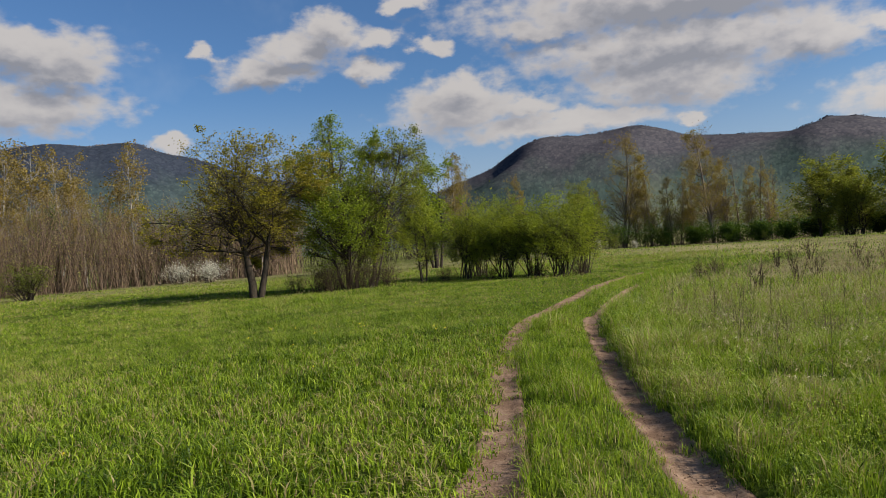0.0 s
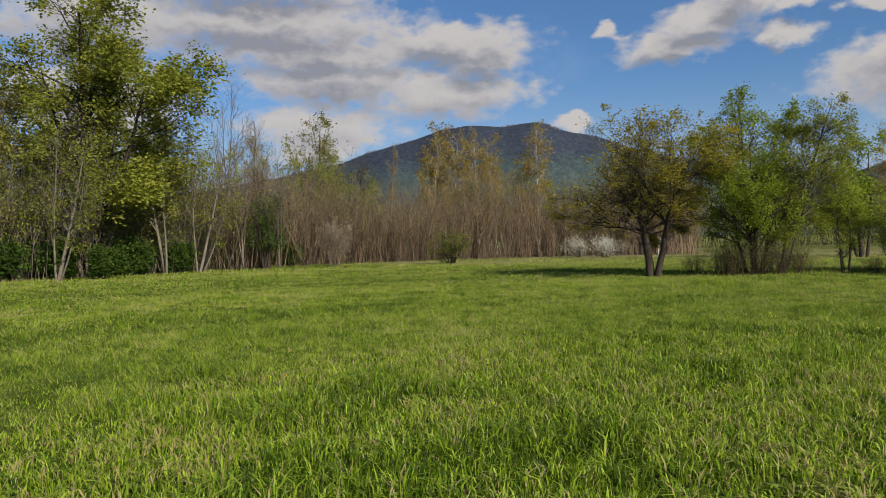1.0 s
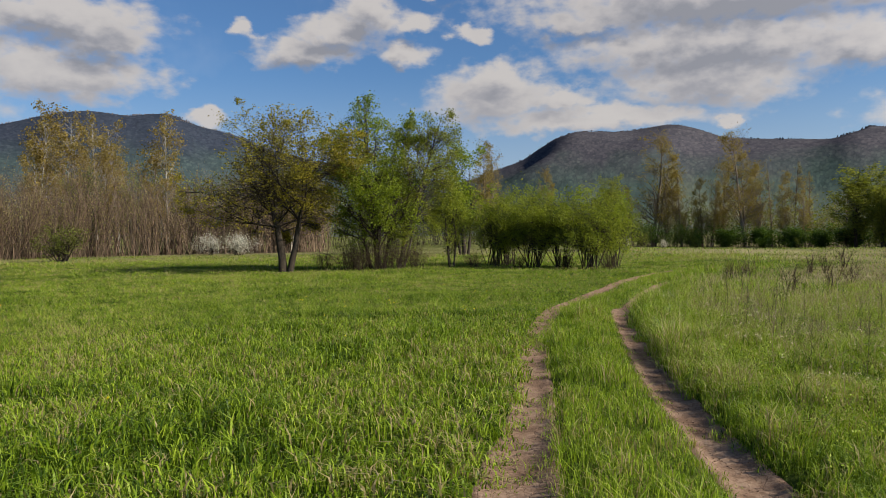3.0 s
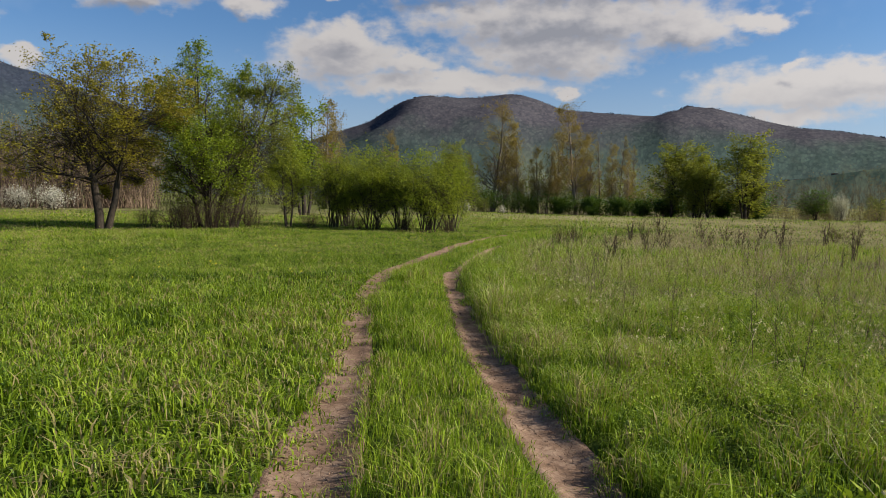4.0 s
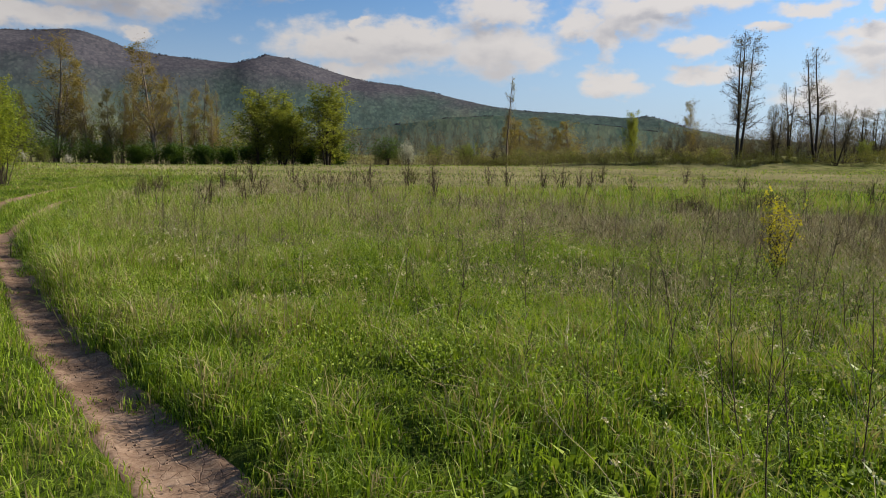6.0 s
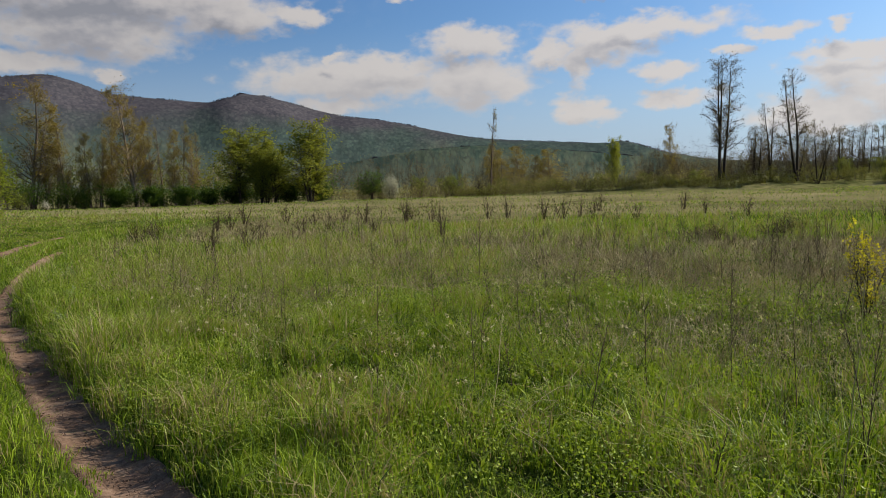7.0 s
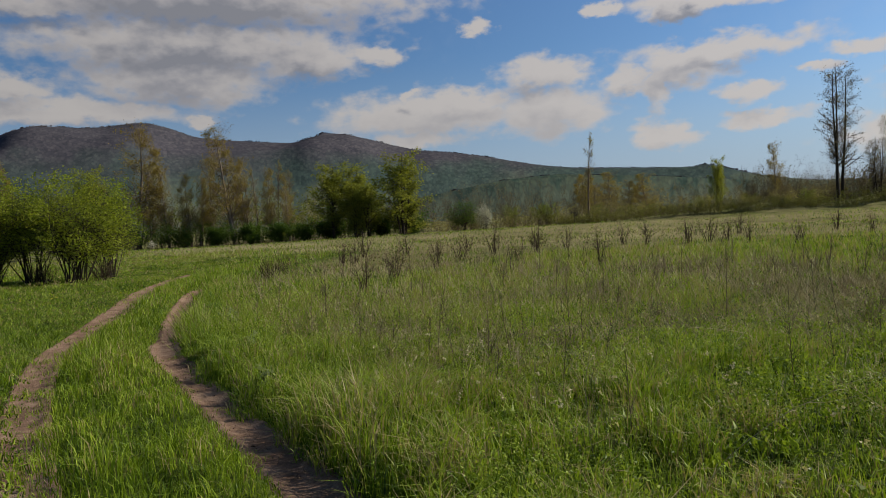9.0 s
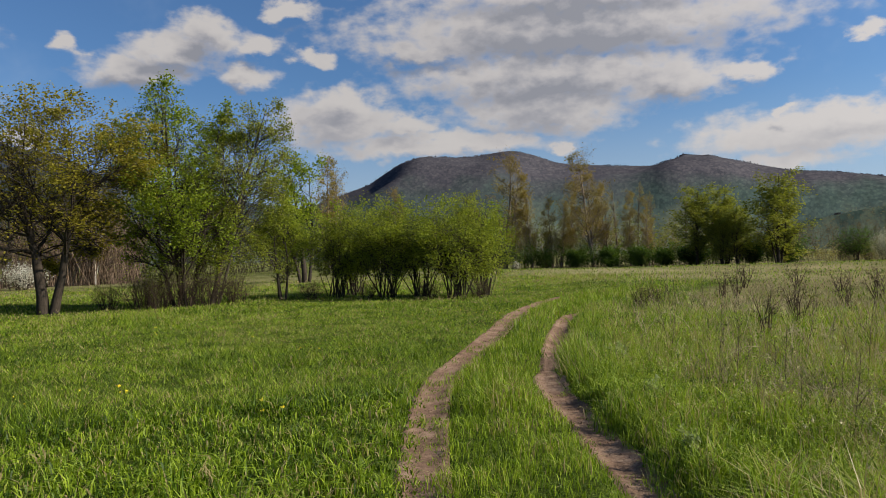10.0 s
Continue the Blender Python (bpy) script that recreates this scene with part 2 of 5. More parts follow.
def mountain_material(name, low, high, bare, split, patchy):
    """Wooded slopes: leafed woods low down, bare brown beech woods above. The far mountains' colours also hold distance
    haze.
    """
    m, n = material(name)
    where = n.add("ShaderNodeNewGeometry").outputs["Position"]
    part_ = n.add("ShaderNodeSeparateXYZ")
    n.link(where, part_.inputs[0])
    face = n.add("ShaderNodeCombineXYZ")
    n.link(n.math("MULTIPLY", n.math("ARCTAN2", part_.outputs[0], part_.outputs[1]), 2300.0), face.inputs[0])
    n.link(n.math("MULTIPLY", part_.outputs[2], 1.25), face.inputs[1])
    trees = n.add("ShaderNodeTexVoronoi")
    n.link(face.outputs[0], trees.inputs["Vector"])
    trees.inputs["Scale"].default_value = 0.13
    fine = n.noise(face.outputs[0], 0.035, 5.0, 0.62).outputs[0]
    big = n.noise(face.outputs[0], patchy * 2.2, 5.0, 0.55).outputs[0]
    height = n.math("ADD", part_.outputs[2], n.math("MULTIPLY_ADD", big, 220.0, -110.0))
    up = n.span(height, split - 60, split + 60)
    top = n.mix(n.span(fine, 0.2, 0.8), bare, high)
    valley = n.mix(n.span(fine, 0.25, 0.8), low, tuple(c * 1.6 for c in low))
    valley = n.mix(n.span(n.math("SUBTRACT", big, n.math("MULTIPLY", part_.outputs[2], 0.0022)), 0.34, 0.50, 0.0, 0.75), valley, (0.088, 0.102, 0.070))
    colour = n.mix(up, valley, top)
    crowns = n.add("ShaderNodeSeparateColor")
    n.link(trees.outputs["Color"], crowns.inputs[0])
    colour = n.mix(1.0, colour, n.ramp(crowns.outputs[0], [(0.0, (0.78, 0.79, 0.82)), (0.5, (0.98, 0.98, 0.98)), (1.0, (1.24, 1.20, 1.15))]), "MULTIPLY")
    # shade between the crowns, painted as a darker colour towards each cell's edge
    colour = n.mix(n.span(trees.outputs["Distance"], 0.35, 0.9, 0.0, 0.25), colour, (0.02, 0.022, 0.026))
    p = n.add("ShaderNodeBsdfPrincipled")
    n.link(colour, p.inputs["Base Color"])
    p.inputs["Roughness"].default_value = 1.0
    p.inputs["Specular IOR Level"].default_value = 0.0
    b = n.add("ShaderNodeBump")
    b.inputs["Strength"].default_value, b.inputs["Distance"].default_value = 0.25, 2.0
    n.link(n.math("SUBTRACT", fine, n.math("MULTIPLY", trees.outputs["Distance"], 0.06)), b.inputs["Height"])
    n.link(b.outputs[0], p.inputs["Normal"])
    n.link(p.outputs[0], n.add("ShaderNodeOutputMaterial").inputs[0])
    return m


TURF, DIRT = ground_material(), dirt_material()
FIELD = leaf_material("field_blade", (0.028, 0.058, 0.003), (0.134, 0.202, 0.009), (0.268, 0.345, 0.026), clear=0.34, rough=0.5, gloss=0.2, faded=(0.27, 0.215, 0.10))
VERGE = leaf_material("verge_blade", (0.022, 0.050, 0.004), (0.138, 0.208, 0.012), (0.285, 0.360, 0.034), clear=0.34, rough=0.5, gloss=0.2, faded=(0.30, 0.24, 0.12))
HERB = leaf_material("herb_leaf", (0.036, 0.062, 0.006), (0.160, 0.218, 0.018), (0.300, 0.362, 0.046), clear=0.38, rough=0.5, gloss=0.2)
DEAD_HERB = leaf_material("dead_herb", (0.065, 0.047, 0.027), (0.180, 0.138, 0.082), (0.325, 0.262, 0.165), clear=0.1, rough=0.85)
STRAW = leaf_material("dry_stem", (0.140, 0.107, 0.058), (0.305, 0.247, 0.142), (0.480, 0.408, 0.255), clear=0.15, rough=0.8)
BLOOM = leaf_material("white_bloom", (0.30, 0.28, 0.22), (0.46, 0.43, 0.36), (0.64, 0.61, 0.54), clear=0.25)
CREAM = leaf_material("cream_petal", (0.30, 0.26, 0.14), (0.46, 0.40, 0.24), (0.60, 0.54, 0.35), clear=0.25)
YELLOW = leaf_material("yellow_petal", (0.45, 0.33, 0.01), (0.60, 0.47, 0.02), (0.70, 0.58, 0.05), clear=0.2)
OAK_LEAF = leaf_material("oak_young_leaf", (0.105, 0.082, 0.011), (0.220, 0.186, 0.019), (0.380, 0.330, 0.037))
GREEN_LEAF = leaf_material("fresh_leaf", (0.058, 0.084, 0.008), (0.172, 0.222, 0.016), (0.320, 0.375, 0.034))
OLIVE_LEAF = leaf_material("olive_leaf", (0.082, 0.090, 0.014), (0.176, 0.186, 0.026), (0.305, 0.315, 0.048))
ALDER_LEAF = leaf_material("alder_leaf", (0.098, 0.104, 0.018), (0.188, 0.196, 0.030), (0.310, 0.318, 0.056))
BUSH_LEAF = leaf_material("bush_leaf", (0.084, 0.106, 0.012), (0.200, 0.234, 0.023), (0.335, 0.370, 0.045), clear=0.55)
EDGE_LEAF = leaf_material("edge_shrub_leaf", (0.055, 0.064, 0.013), (0.120, 0.136, 0.024), (0.215, 0.235, 0.045))
OCHRE_LEAF = leaf_material("ochre_leaf", (0.125, 0.085, 0.024), (0.240, 0.172, 0.044), (0.370, 0.280, 0.078))
DUSK_LEAF = leaf_material("dark_leaf", (0.022, 0.045, 0.008), (0.052, 0.092, 0.012), (0.105, 0.155, 0.022))
TWIG_LEAF = leaf_material("thicket_bud", (0.055, 0.055, 0.018), (0.110, 0.105, 0.032), (0.190, 0.180, 0.055))
TAN_BARK = bark_material("tan_bark", (0.095, 0.070, 0.048), (0.26, 0.205, 0.15), scale=3.0)
GREY_BARK = bark_material("pale_grey_bark", (0.050, 0.041, 0.030), (0.160, 0.134, 0.100), scale=3.0, vary=0.35)
HORNBEAM_LEAF = leaf_material("hornbeam_leaf", (0.085, 0.078, 0.022), (0.165, 0.155, 0.040), (0.275, 0.258, 0.072))
BARK = bark_material("grey_brown_bark", (0.030, 0.024, 0.018), (0.095, 0.078, 0.060))
DARK_BARK = bark_material("dark_bark", (0.018, 0.014, 0.010), (0.062, 0.048, 0.036))
PALE_BARK = bark_material("pale_bark", (0.200, 0.175, 0.140), (0.460, 0.430, 0.370), scale=3.0)
BRAMBLE_BARK = bark_material("brown_bramble", (0.024, 0.016, 0.010), (0.075, 0.052, 0.034))
BRUSH_BARK = bark_material("brown_brush_bark", (0.085, 0.058, 0.038), (0.200, 0.150, 0.105))
THICKET_BARK = bark_material("thicket_stem", (0.050, 0.033, 0.022), (0.235, 0.165, 0.112), vary=0.35)
RIDGE_BARK = bark_material("ridge_beech", (0.085, 0.070, 0.066), (0.19, 0.160, 0.148), vary=0.4)
METAL = bark_material("painted_steel", (0.25, 0.22, 0.22), (0.40, 0.36, 0.35), rough=0.5, bump=0.1)
# bluish distance haze and cloud shade are mixed into this mountain's colours
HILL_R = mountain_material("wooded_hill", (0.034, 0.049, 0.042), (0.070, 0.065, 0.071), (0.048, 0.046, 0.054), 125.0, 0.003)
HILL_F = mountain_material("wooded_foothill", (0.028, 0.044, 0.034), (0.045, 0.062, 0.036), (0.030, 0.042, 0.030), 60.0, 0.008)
# blue-grey here is distance haze painted into the slope colours
HILL_L = mountain_material("haze_blue_wooded_hill", (0.034, 0.048, 0.047), (0.036, 0.043, 0.060), (0.025, 0.032, 0.045), 190.0, 0.003)
BRUSH_BUD = leaf_material("brown_bud", (0.106, 0.085, 0.037), (0.206, 0.173, 0.075), (0.325, 0.285, 0.125))
TWIG_HAZE = leaf_material("far_twig", (0.060, 0.047, 0.033), (0.115, 0.092, 0.064), (0.180, 0.146, 0.104))


# ---- building blocks ----
def vnoise(x, y, cell, seed=0):
    """Smooth noise over the plan, 0 to 1, with cells of that many metres."""
    x, y = np.asarray(x, float) / cell, np.asarray(y, float) / cell
    i, j = np.floor(x).astype(np.int64), np.floor(y).astype(np.int64)
    u, v = x - i, y - j
    u, v = u * u * (3 - 2 * u), v * v * (3 - 2 * v)

    def corner(a, b):
        k = (a * 73856093 ^ b * 19349663 ^ (seed + 1) * 83492791) & 0x7FFFFFFF
        k = (k ^ (k >> 13)) * 1274126177 & 0x7FFFFFFF
        return ((k ^ (k >> 16)) & 0xFFFFF) / 0xFFFFF

    return (corner(i, j) * (1 - u) + corner(i + 1, j) * u) * (1 - v) + (corner(i, j + 1) * (1 - u) + corner(i + 1, j + 1) * u) * v


def fractal(x, y, cell, seed=0, octaves=3):
    total, gain = 0.0, 0.0
    for k in range(octaves):
        total, gain = total + vnoise(x, y, cell / 2**k, seed + k) / 2**k, gain + 1 / 2**k
    return total / gain


def step(x, a, b):
    t = np.clip((x - a) / (b - a), 0, 1)
    return t * t * (3 - 2 * t)


def mesh_of(name, verts, faces, mat, tone=None, smooth=False):
    """A mesh from a vertex array and a list of face arrays, each with faces of one size."""
    me = bpy.data.meshes.new(name)
    verts = np.asarray(verts, np.float32)
    faces = [np.asarray(f, np.int32) for f in faces if len(f)]
    sizes = np.concatenate([np.full(len(f), f.shape[1], np.int32) for f in faces])
    flat = np.concatenate([f.ravel() for f in faces])
    me.vertices.add(len(verts))
    me.vertices.foreach_set("co", verts.ravel())
    me.loops.add(len(flat))
    me.loops.foreach_set("vertex_index", flat)
    me.polygons.add(len(sizes))
    me.polygons.foreach_set("loop_start", np.r_[0, np.cumsum(sizes)[:-1]].astype(np.int32))
    me.polygons.foreach_set("loop_total", sizes)
    me.polygons.foreach_set("use_smooth", np.full(len(sizes), smooth))
    if tone is not None:
        me.attributes.new("tone", "FLOAT", "POINT").data.foreach_set("value", np.asarray(tone, np.float32))
    me.update(calc_edges=True)
    me.materials.append(mat)
    return me


def part(name, me, parent, label=""):
    ob = new(name, me)
    ob.parent = parent
    return tagged(ob, label)


# ---- the lie of the land ----
LEFT_RUT = np.array([(-1.0, -9.0), (-0.45, -3.0), (0.06, 1.0), (0.46, 3.96), (0.69, 5.2), (0.91, 6.5), (1.10, 7.8), (1.41, 9.8), (1.86, 12.1),
                     (2.62, 14.8), (3.65, 17.1), (4.72, 19.4), (6.0, 22.2), (7.15, 24.6), (9.0, 27.5), (12.0, 31.0), (16.0, 34.5)])
RIGHT_RUT = np.array([(0.6, -9.0), (1.15, -3.0), (1.60, 1.0), (1.86, 3.3), (2.0, 4.6), (2.2, 6.0), (2.42, 7.5), (2.88, 9.9), (3.3, 12.0),
                      (3.8, 14.2), (5.0, 17.1), (6.5, 20.4), (7.9, 23.0), (9.9, 25.8), (13.0, 29.4), (17.0, 32.8)])


def curve_points(line, gap=0.04):
    """Points along a smooth curve through the corners of a line."""
    p = np.vstack([2 * line[0] - line[1], line, 2 * line[-1] - line[-2]])
    out = []
    for a, b, c, d in zip(p, p[1:], p[2:], p[3:]):
        t = np.arange(0, 1, gap / np.linalg.norm(c - b))[:, None]
        out.append(0.5 * (2 * b + (c - a) * t + (2 * a - 5 * b + 4 * c - d) * t**2 + (3 * b - a - 3 * c + d) * t**3))
    return np.vstack(out)


LEFT_LINE, RIGHT_LINE = curve_points(LEFT_RUT), curve_points(RIGHT_RUT)


def rut_x(line, y):
    return np.interp(y, line[:, 1], line[:, 0])


def half_width(line, y, seed):
    """Half the width of the bare strip of a rut, ragged along its length."""
    base = np.interp(y, [0, 4, 6, 8, 10, 16, 23, 26, 29], [0.165, 0.135, 0.075, 0.045, 0.04, 0.07, 0.13, 0.09, 0.0]) if line is LEFT_LINE else \
        np.interp(y, [0, 7, 10.5, 13.3, 14.6, 15.4, 16.0, 17, 22.5, 23.6], [0.14, 0.13, 0.12, 0.125, 0.14, 0.07, 0.08, 0.15, 0.15, 0.0])
    return base * (0.80 + 0.4 * vnoise(y, y * 0 + seed, 0.8, seed))


def slope(line, y):
    return (rut_x(line, y + 0.3) - rut_x(line, y - 0.3)) / 0.6


def off_rut(line, x, y, seed):
    """Signed distance across from the edge of a rut's bare strip: below 0 on it."""
    across = (x - rut_x(line, y)) / np.sqrt(1 + slope(line, y) ** 2)
    rag = (0.30 if seed == 1 else 0.17) * (fractal(x, y, 0.5, 60 + seed) - 0.5) + (0.12 if seed == 1 else 0.08) * (vnoise(x, y, 0.11, 70 + seed) - 0.5)
    return np.abs(across) - half_width(line, y, seed) + 2 * rag, across


def ground_z(x, y):
    x, y = np.asarray(x, float), np.asarray(y, float)
    z = 0.10 * (fractal(x, y, 7.0, 3) - 0.5) + 0.05 * (fractal(x, y, 1.6, 5) - 0.5)
    for line, seed, depth in ((LEFT_LINE, 1, 0.05), (RIGHT_LINE, 2, 0.095)):
        d = np.abs((x - rut_x(line, y)) / np.sqrt(1 + slope(line, y) ** 2)) - 0.17
        z = z - depth * (1 - step(d, -0.12, 0.16)) * (1 - step(y, 24, 29))
    z = z - 0.8 * step(y + 0.25 * x, 60, 110) * step(x, 5, 40)
    # a low bank beyond the right-hand meadow
    along = (x - 60) * 0.80 + (y - 52) * -0.60
    over = (x - 60) * 0.60 + (y - 52) * 0.80
    z = z + 1.15 * np.exp(-((over - 2) / 4.2) ** 2) * step(along, 0, 22) * (1 - step(along, 75, 110)) * (0.7 + 0.6 * vnoise(x, y, 5.0, 9))
    return z


def dryness(x, y):
    """0 in the green field, 1 in the weedy fallow."""
    right = step(x - rut_x(RIGHT_LINE, y), 1.2, 4.0)
    beyond = step(y + 0.15 * x, 33, 46) * 0.55
    return np.clip(np.maximum(right * (0.35 + 0.65 * fractal(x, y, 5.0, 21)) * (0.45 + 0.55 * step(np.hypot(x, y - 3), 7, 13)), beyond), 0, 1) * (1 - 0.25 * step(np.hypot(x, y), 55, 90)) * (1 - 0.8 * step(0.87 * x + 0.5 * y, 19, 22.5) * (1 - step(0.87 * x + 0.5 * y, 30, 36)) * step(x - y, 2, 8))


def spaced(near, far, first, grow):
    """Coordinates that stand close together between near and far, and ever wider beyond."""
    inner = np.arange(near, far + first / 2, first)
    out, s = [], first
    edge = 0.0
    while edge < 4600:
        s *= grow
        edge += s
        out.append(edge)
    out = np.array(out)
    return np.r_[(inner[0] - out)[::-1], inner, inner[-1] + out]


def build_ground():
    xs, ys = spaced(-1.5, 6.5, 0.09, 1.14), spaced(1.5, 22.0, 0.13, 1.14)
    gx, gy = np.meshgrid(xs, ys)
    x, y = gx.ravel(), gy.ravel()
    z = ground_z(x, y)
    for line in (LEFT_LINE, RIGHT_LINE):
        d = np.abs((x - rut_x(line, y)) / np.sqrt(1 + slope(line, y) ** 2)) - 0.17
        z = z - 0.04 * (1 - step(d, -0.02, 0.10)) * (y < 28)
    w, h = len(xs), len(ys)
    i = (np.arange(h - 1)[:, None] * w + np.arange(w - 1)).ravel()
    me = mesh_of("ground", np.c_[x, y, z], [np.c_[i, i + 1, i + w + 1, i + w]], TURF, smooth=True)
    me.attributes.new("dry", "FLOAT", "POINT").data.foreach_set("value", dryness(x, y).astype(np.float32))
    tagged(new("ground", me), "grassy valley floor with green field and weedy fallow", "ground", kind="structure")


def build_rut(line, seed, label):
    """The bare, trodden strip of one wheel rut: crumbly, with ragged edges."""
    ys = np.arange(-6.0, 28.8 if seed == 1 else 23.5, 0.045)
    us = np.linspace(-1, 1, 23)
    gy, gu = np.meshgrid(ys, us, indexing="ij")
    spare = 0.24 if seed == 1 else 0.16
    hw = half_width(line, gy, seed) + spare * (half_width(line, gy, seed) > 0.02)
    s = slope(line, gy)
    x = rut_x(line, gy) + gu * hw / np.sqrt(1 + s * s)
    y = gy - gu * hw * s / np.sqrt(1 + s * s)
    z = ground_z(x, y) + 0.012 + 0.007 * (fractal(x, y, 0.25, 31) - 0.5) + 0.003 * (vnoise(x, y, 0.06, 33) - 0.5)
    z = z - 0.07 * step(np.abs(gu) * hw, half_width(line, gy, seed) + spare - 0.15, half_width(line, gy, seed) + spare - 0.03)
    h, w = x.shape
    i = (np.arange(h - 1)[:, None] * w + np.arange(w - 1)).ravel()
    me = mesh_of("wheel_rut", np.c_[x.ravel(), y.ravel(), z.ravel()], [np.c_[i, i + 1, i + w + 1, i + w]], DIRT, smooth=True)
    tagged(new("wheel_rut", me), label, "dirt track", "wheel ruts of the track", "structure")


build_ground()
build_rut(LEFT_LINE, 1, "sunlit bare loam wheel rut with ragged grassy edges")
build_rut(RIGHT_LINE, 2, "deeper shaded loam wheel rut beside tall grass")


# ---- far hills ----
def build_hill(name, label, mat, profile, near, far, seed, lump, fringe=2600, tree_height=7.0):
    """A wooded hill whose skyline follows (azimuth, elevation) in degrees as seen from the track."""
    prof = np.array(profile)
    az = np.radians(np.arange(prof[0, 0], prof[-1, 0] + 0.01, 0.12))
    v = np.linspace(0, 1.25, 66)
    a, t = np.meshgrid(az, v, indexing="ij")
    r = near + (far - near) * t
    fine = np.arange(prof[0, 0] - 4, prof[-1, 0] + 4, 0.1)
    soft = np.convolve(np.interp(fine, prof[:, 0], prof[:, 1]), np.hanning(5) / np.hanning(5).sum(), "same")
    x, y = r * np.sin(a), r * np.cos(a)
    sway = 9.0 * (fractal(x, y, 700.0, seed + 9, 2) - 0.5) * (1 - np.minimum(t, 1)) ** 0.7
    rise = np.tan(np.radians(np.interp(np.degrees(a) + sway, fine, soft))) * far
    form = np.where(t < 1, np.sin(np.pi / 2 * np.minimum(t, 1)) ** 1.5, 1 - 1.2 * np.maximum(t - 1, 0) ** 1.6)
    # spurs and gullies that run down from the ridge
    u = np.degrees(a) + 9.0 * (fractal(x, y, 1100.0, seed + 5, 2) - 0.5) + 7.0 * t
    spurs = 0.72 * vnoise(u, t * 6.0, 6.5, seed + 3) + 0.28 * vnoise(u + 40 - 10 * t, t * 9.0, 2.6, seed + 4)
    lumps = (fractal(x, y, lump, seed, 4) - 0.5) * 2
    z = rise * form * (1 + (0.14 * lumps + 0.34 * (spurs - 0.5)) * np.sin(np.pi * np.clip(t, 0, 1)) ** 1.1)
    # every column is scaled so that its highest line of sight is the skyline
    sight = ((z - 1.5) / r).max(1)
    want = np.tan(np.radians(np.interp(np.degrees(az), fine, soft) - 0.10))
    fit = want / np.maximum(sight, 1e-4)
    calm = np.convolve(np.pad(fit, 30, "edge"), np.hanning(61) / np.hanning(61).sum(), "valid")[:len(fit)]
    z = z * (calm[:, None] + (fit - calm)[:, None] * step(t, 0.45, 0.85)) - 1.0
    even = np.hanning(33) / np.hanning(33).sum()
    smooth = np.stack([np.convolve(np.pad(z[:, k], 16, "edge"), even, "valid") for k in range(z.shape[1])], 1)
    z = smooth + (z - smooth) * step(t, 0.55, 0.88)
    h, w = x.shape
    i = (np.arange(h - 1)[:, None] * w + np.arange(w - 1)).ravel()
    me = mesh_of(name, np.c_[x.ravel(), y.ravel(), z.ravel()], [np.c_[i, i + w, i + w + 1, i + 1]], mat, smooth=True)
    tagged(new(name, me), label, "mountain", kind="structure")
    # the fringe of trees along the skyline
    rng = np.random.default_rng(seed)
    crest = (z / r).argmax(1)
    i = rng.integers(0, h, fringe)
    j = np.clip(crest[i] + rng.integers(-1, 2, fringe), 0, w - 1)
    foot = np.c_[x[i, j], y[i, j], z[i, j] - 2.5] + np.c_[rng.uniform(-5, 5, (fringe, 2)), np.zeros(fringe)]
    stand_ = 0.45 + 0.75 * vnoise(np.degrees(az[i]), i * 0.0, 0.9, seed + 8)
    tall, wide = tree_height * rng.uniform(0.5, 1.0, fringe) * stand_, rng.uniform(0.8, 1.9, fringe)
    side = np.c_[np.cos(np.arctan2(foot[:, 0], foot[:, 1])), -np.sin(np.arctan2(foot[:, 0], foot[:, 1])), np.zeros(fringe)]
    deep = np.c_[-side[:, 1], side[:, 0], side[:, 2]]
    up = np.array([0, 0, 1.0])
    crown = [foot, foot + side * wide[:, None] + up * (tall * 0.7)[:, None], foot + up * tall[:, None], foot - side * wide[:, None] + up * (tall * 0.62)[:, None],
             foot + deep * wide[:, None] + up * (tall * 0.66)[:, None], foot - deep * wide[:, None] + up * (tall * 0.6)[:, None]]
    k = np.arange(fringe)[:, None] * 6
    me = mesh_of("ridge_wood", np.stack(crown, 1).reshape(-1, 3), [np.vstack([k + [0, 1, 2, 3], k + [0, 4, 2, 5]])], RIDGE_BARK)
    tagged(new("ridge_wood", me), "bare beech wood along the mountain ridge", "woods", kind="stuff")


SKYLINE_R = [(-14, 2.0), (-4, 3.0), (3, 4.2), (7.5, 5.8), (8.56, 6.55), (9.9, 7.38), (11.3, 7.86), (12.7, 7.82), (14.4, 7.71), (16.2, 7.79), (17.8, 8.05), (18.9, 8.07), (20.3, 7.70), (21.8, 7.07),
             (23.4, 6.80), (26.3, 6.57), (28.8, 6.40), (29.85, 6.43), (30.6, 6.85), (31.4, 7.07), (33.3, 6.88), (35.6, 6.24), (36.7, 5.91), (39.0, 5.36), (41.3, 5.12), (44.2, 4.60), (46.5, 4.04),
             (49.0, 3.54), (51.5, 3.27), (55, 3.06), (58.5, 2.84), (59.4, 2.82), (60.3, 3.03), (61.8, 2.52), (62.9, 2.1), (67, 1.3), (75, 0.9), (95, 0.7)]
SKYLINE_L = [(-75, 2.0), (-55, 3.0), (-45, 4.2), (-39.3, 5.3), (-34.0, 6.45), (-33.1, 6.94), (-31.3, 7.42), (-28.8, 8.08), (-26.5, 8.82), (-25.0, 9.02), (-23.8, 8.92), (-22.3, 8.70), (-21.5, 8.84),
             (-20.7, 9.08), (-19.6, 9.12), (-18.5, 8.86), (-17.6, 8.40), (-16.6, 8.12), (-15.2, 7.90), (-12, 6.6), (-6, 5.2), (2, 4.0), (10, 2.0)]
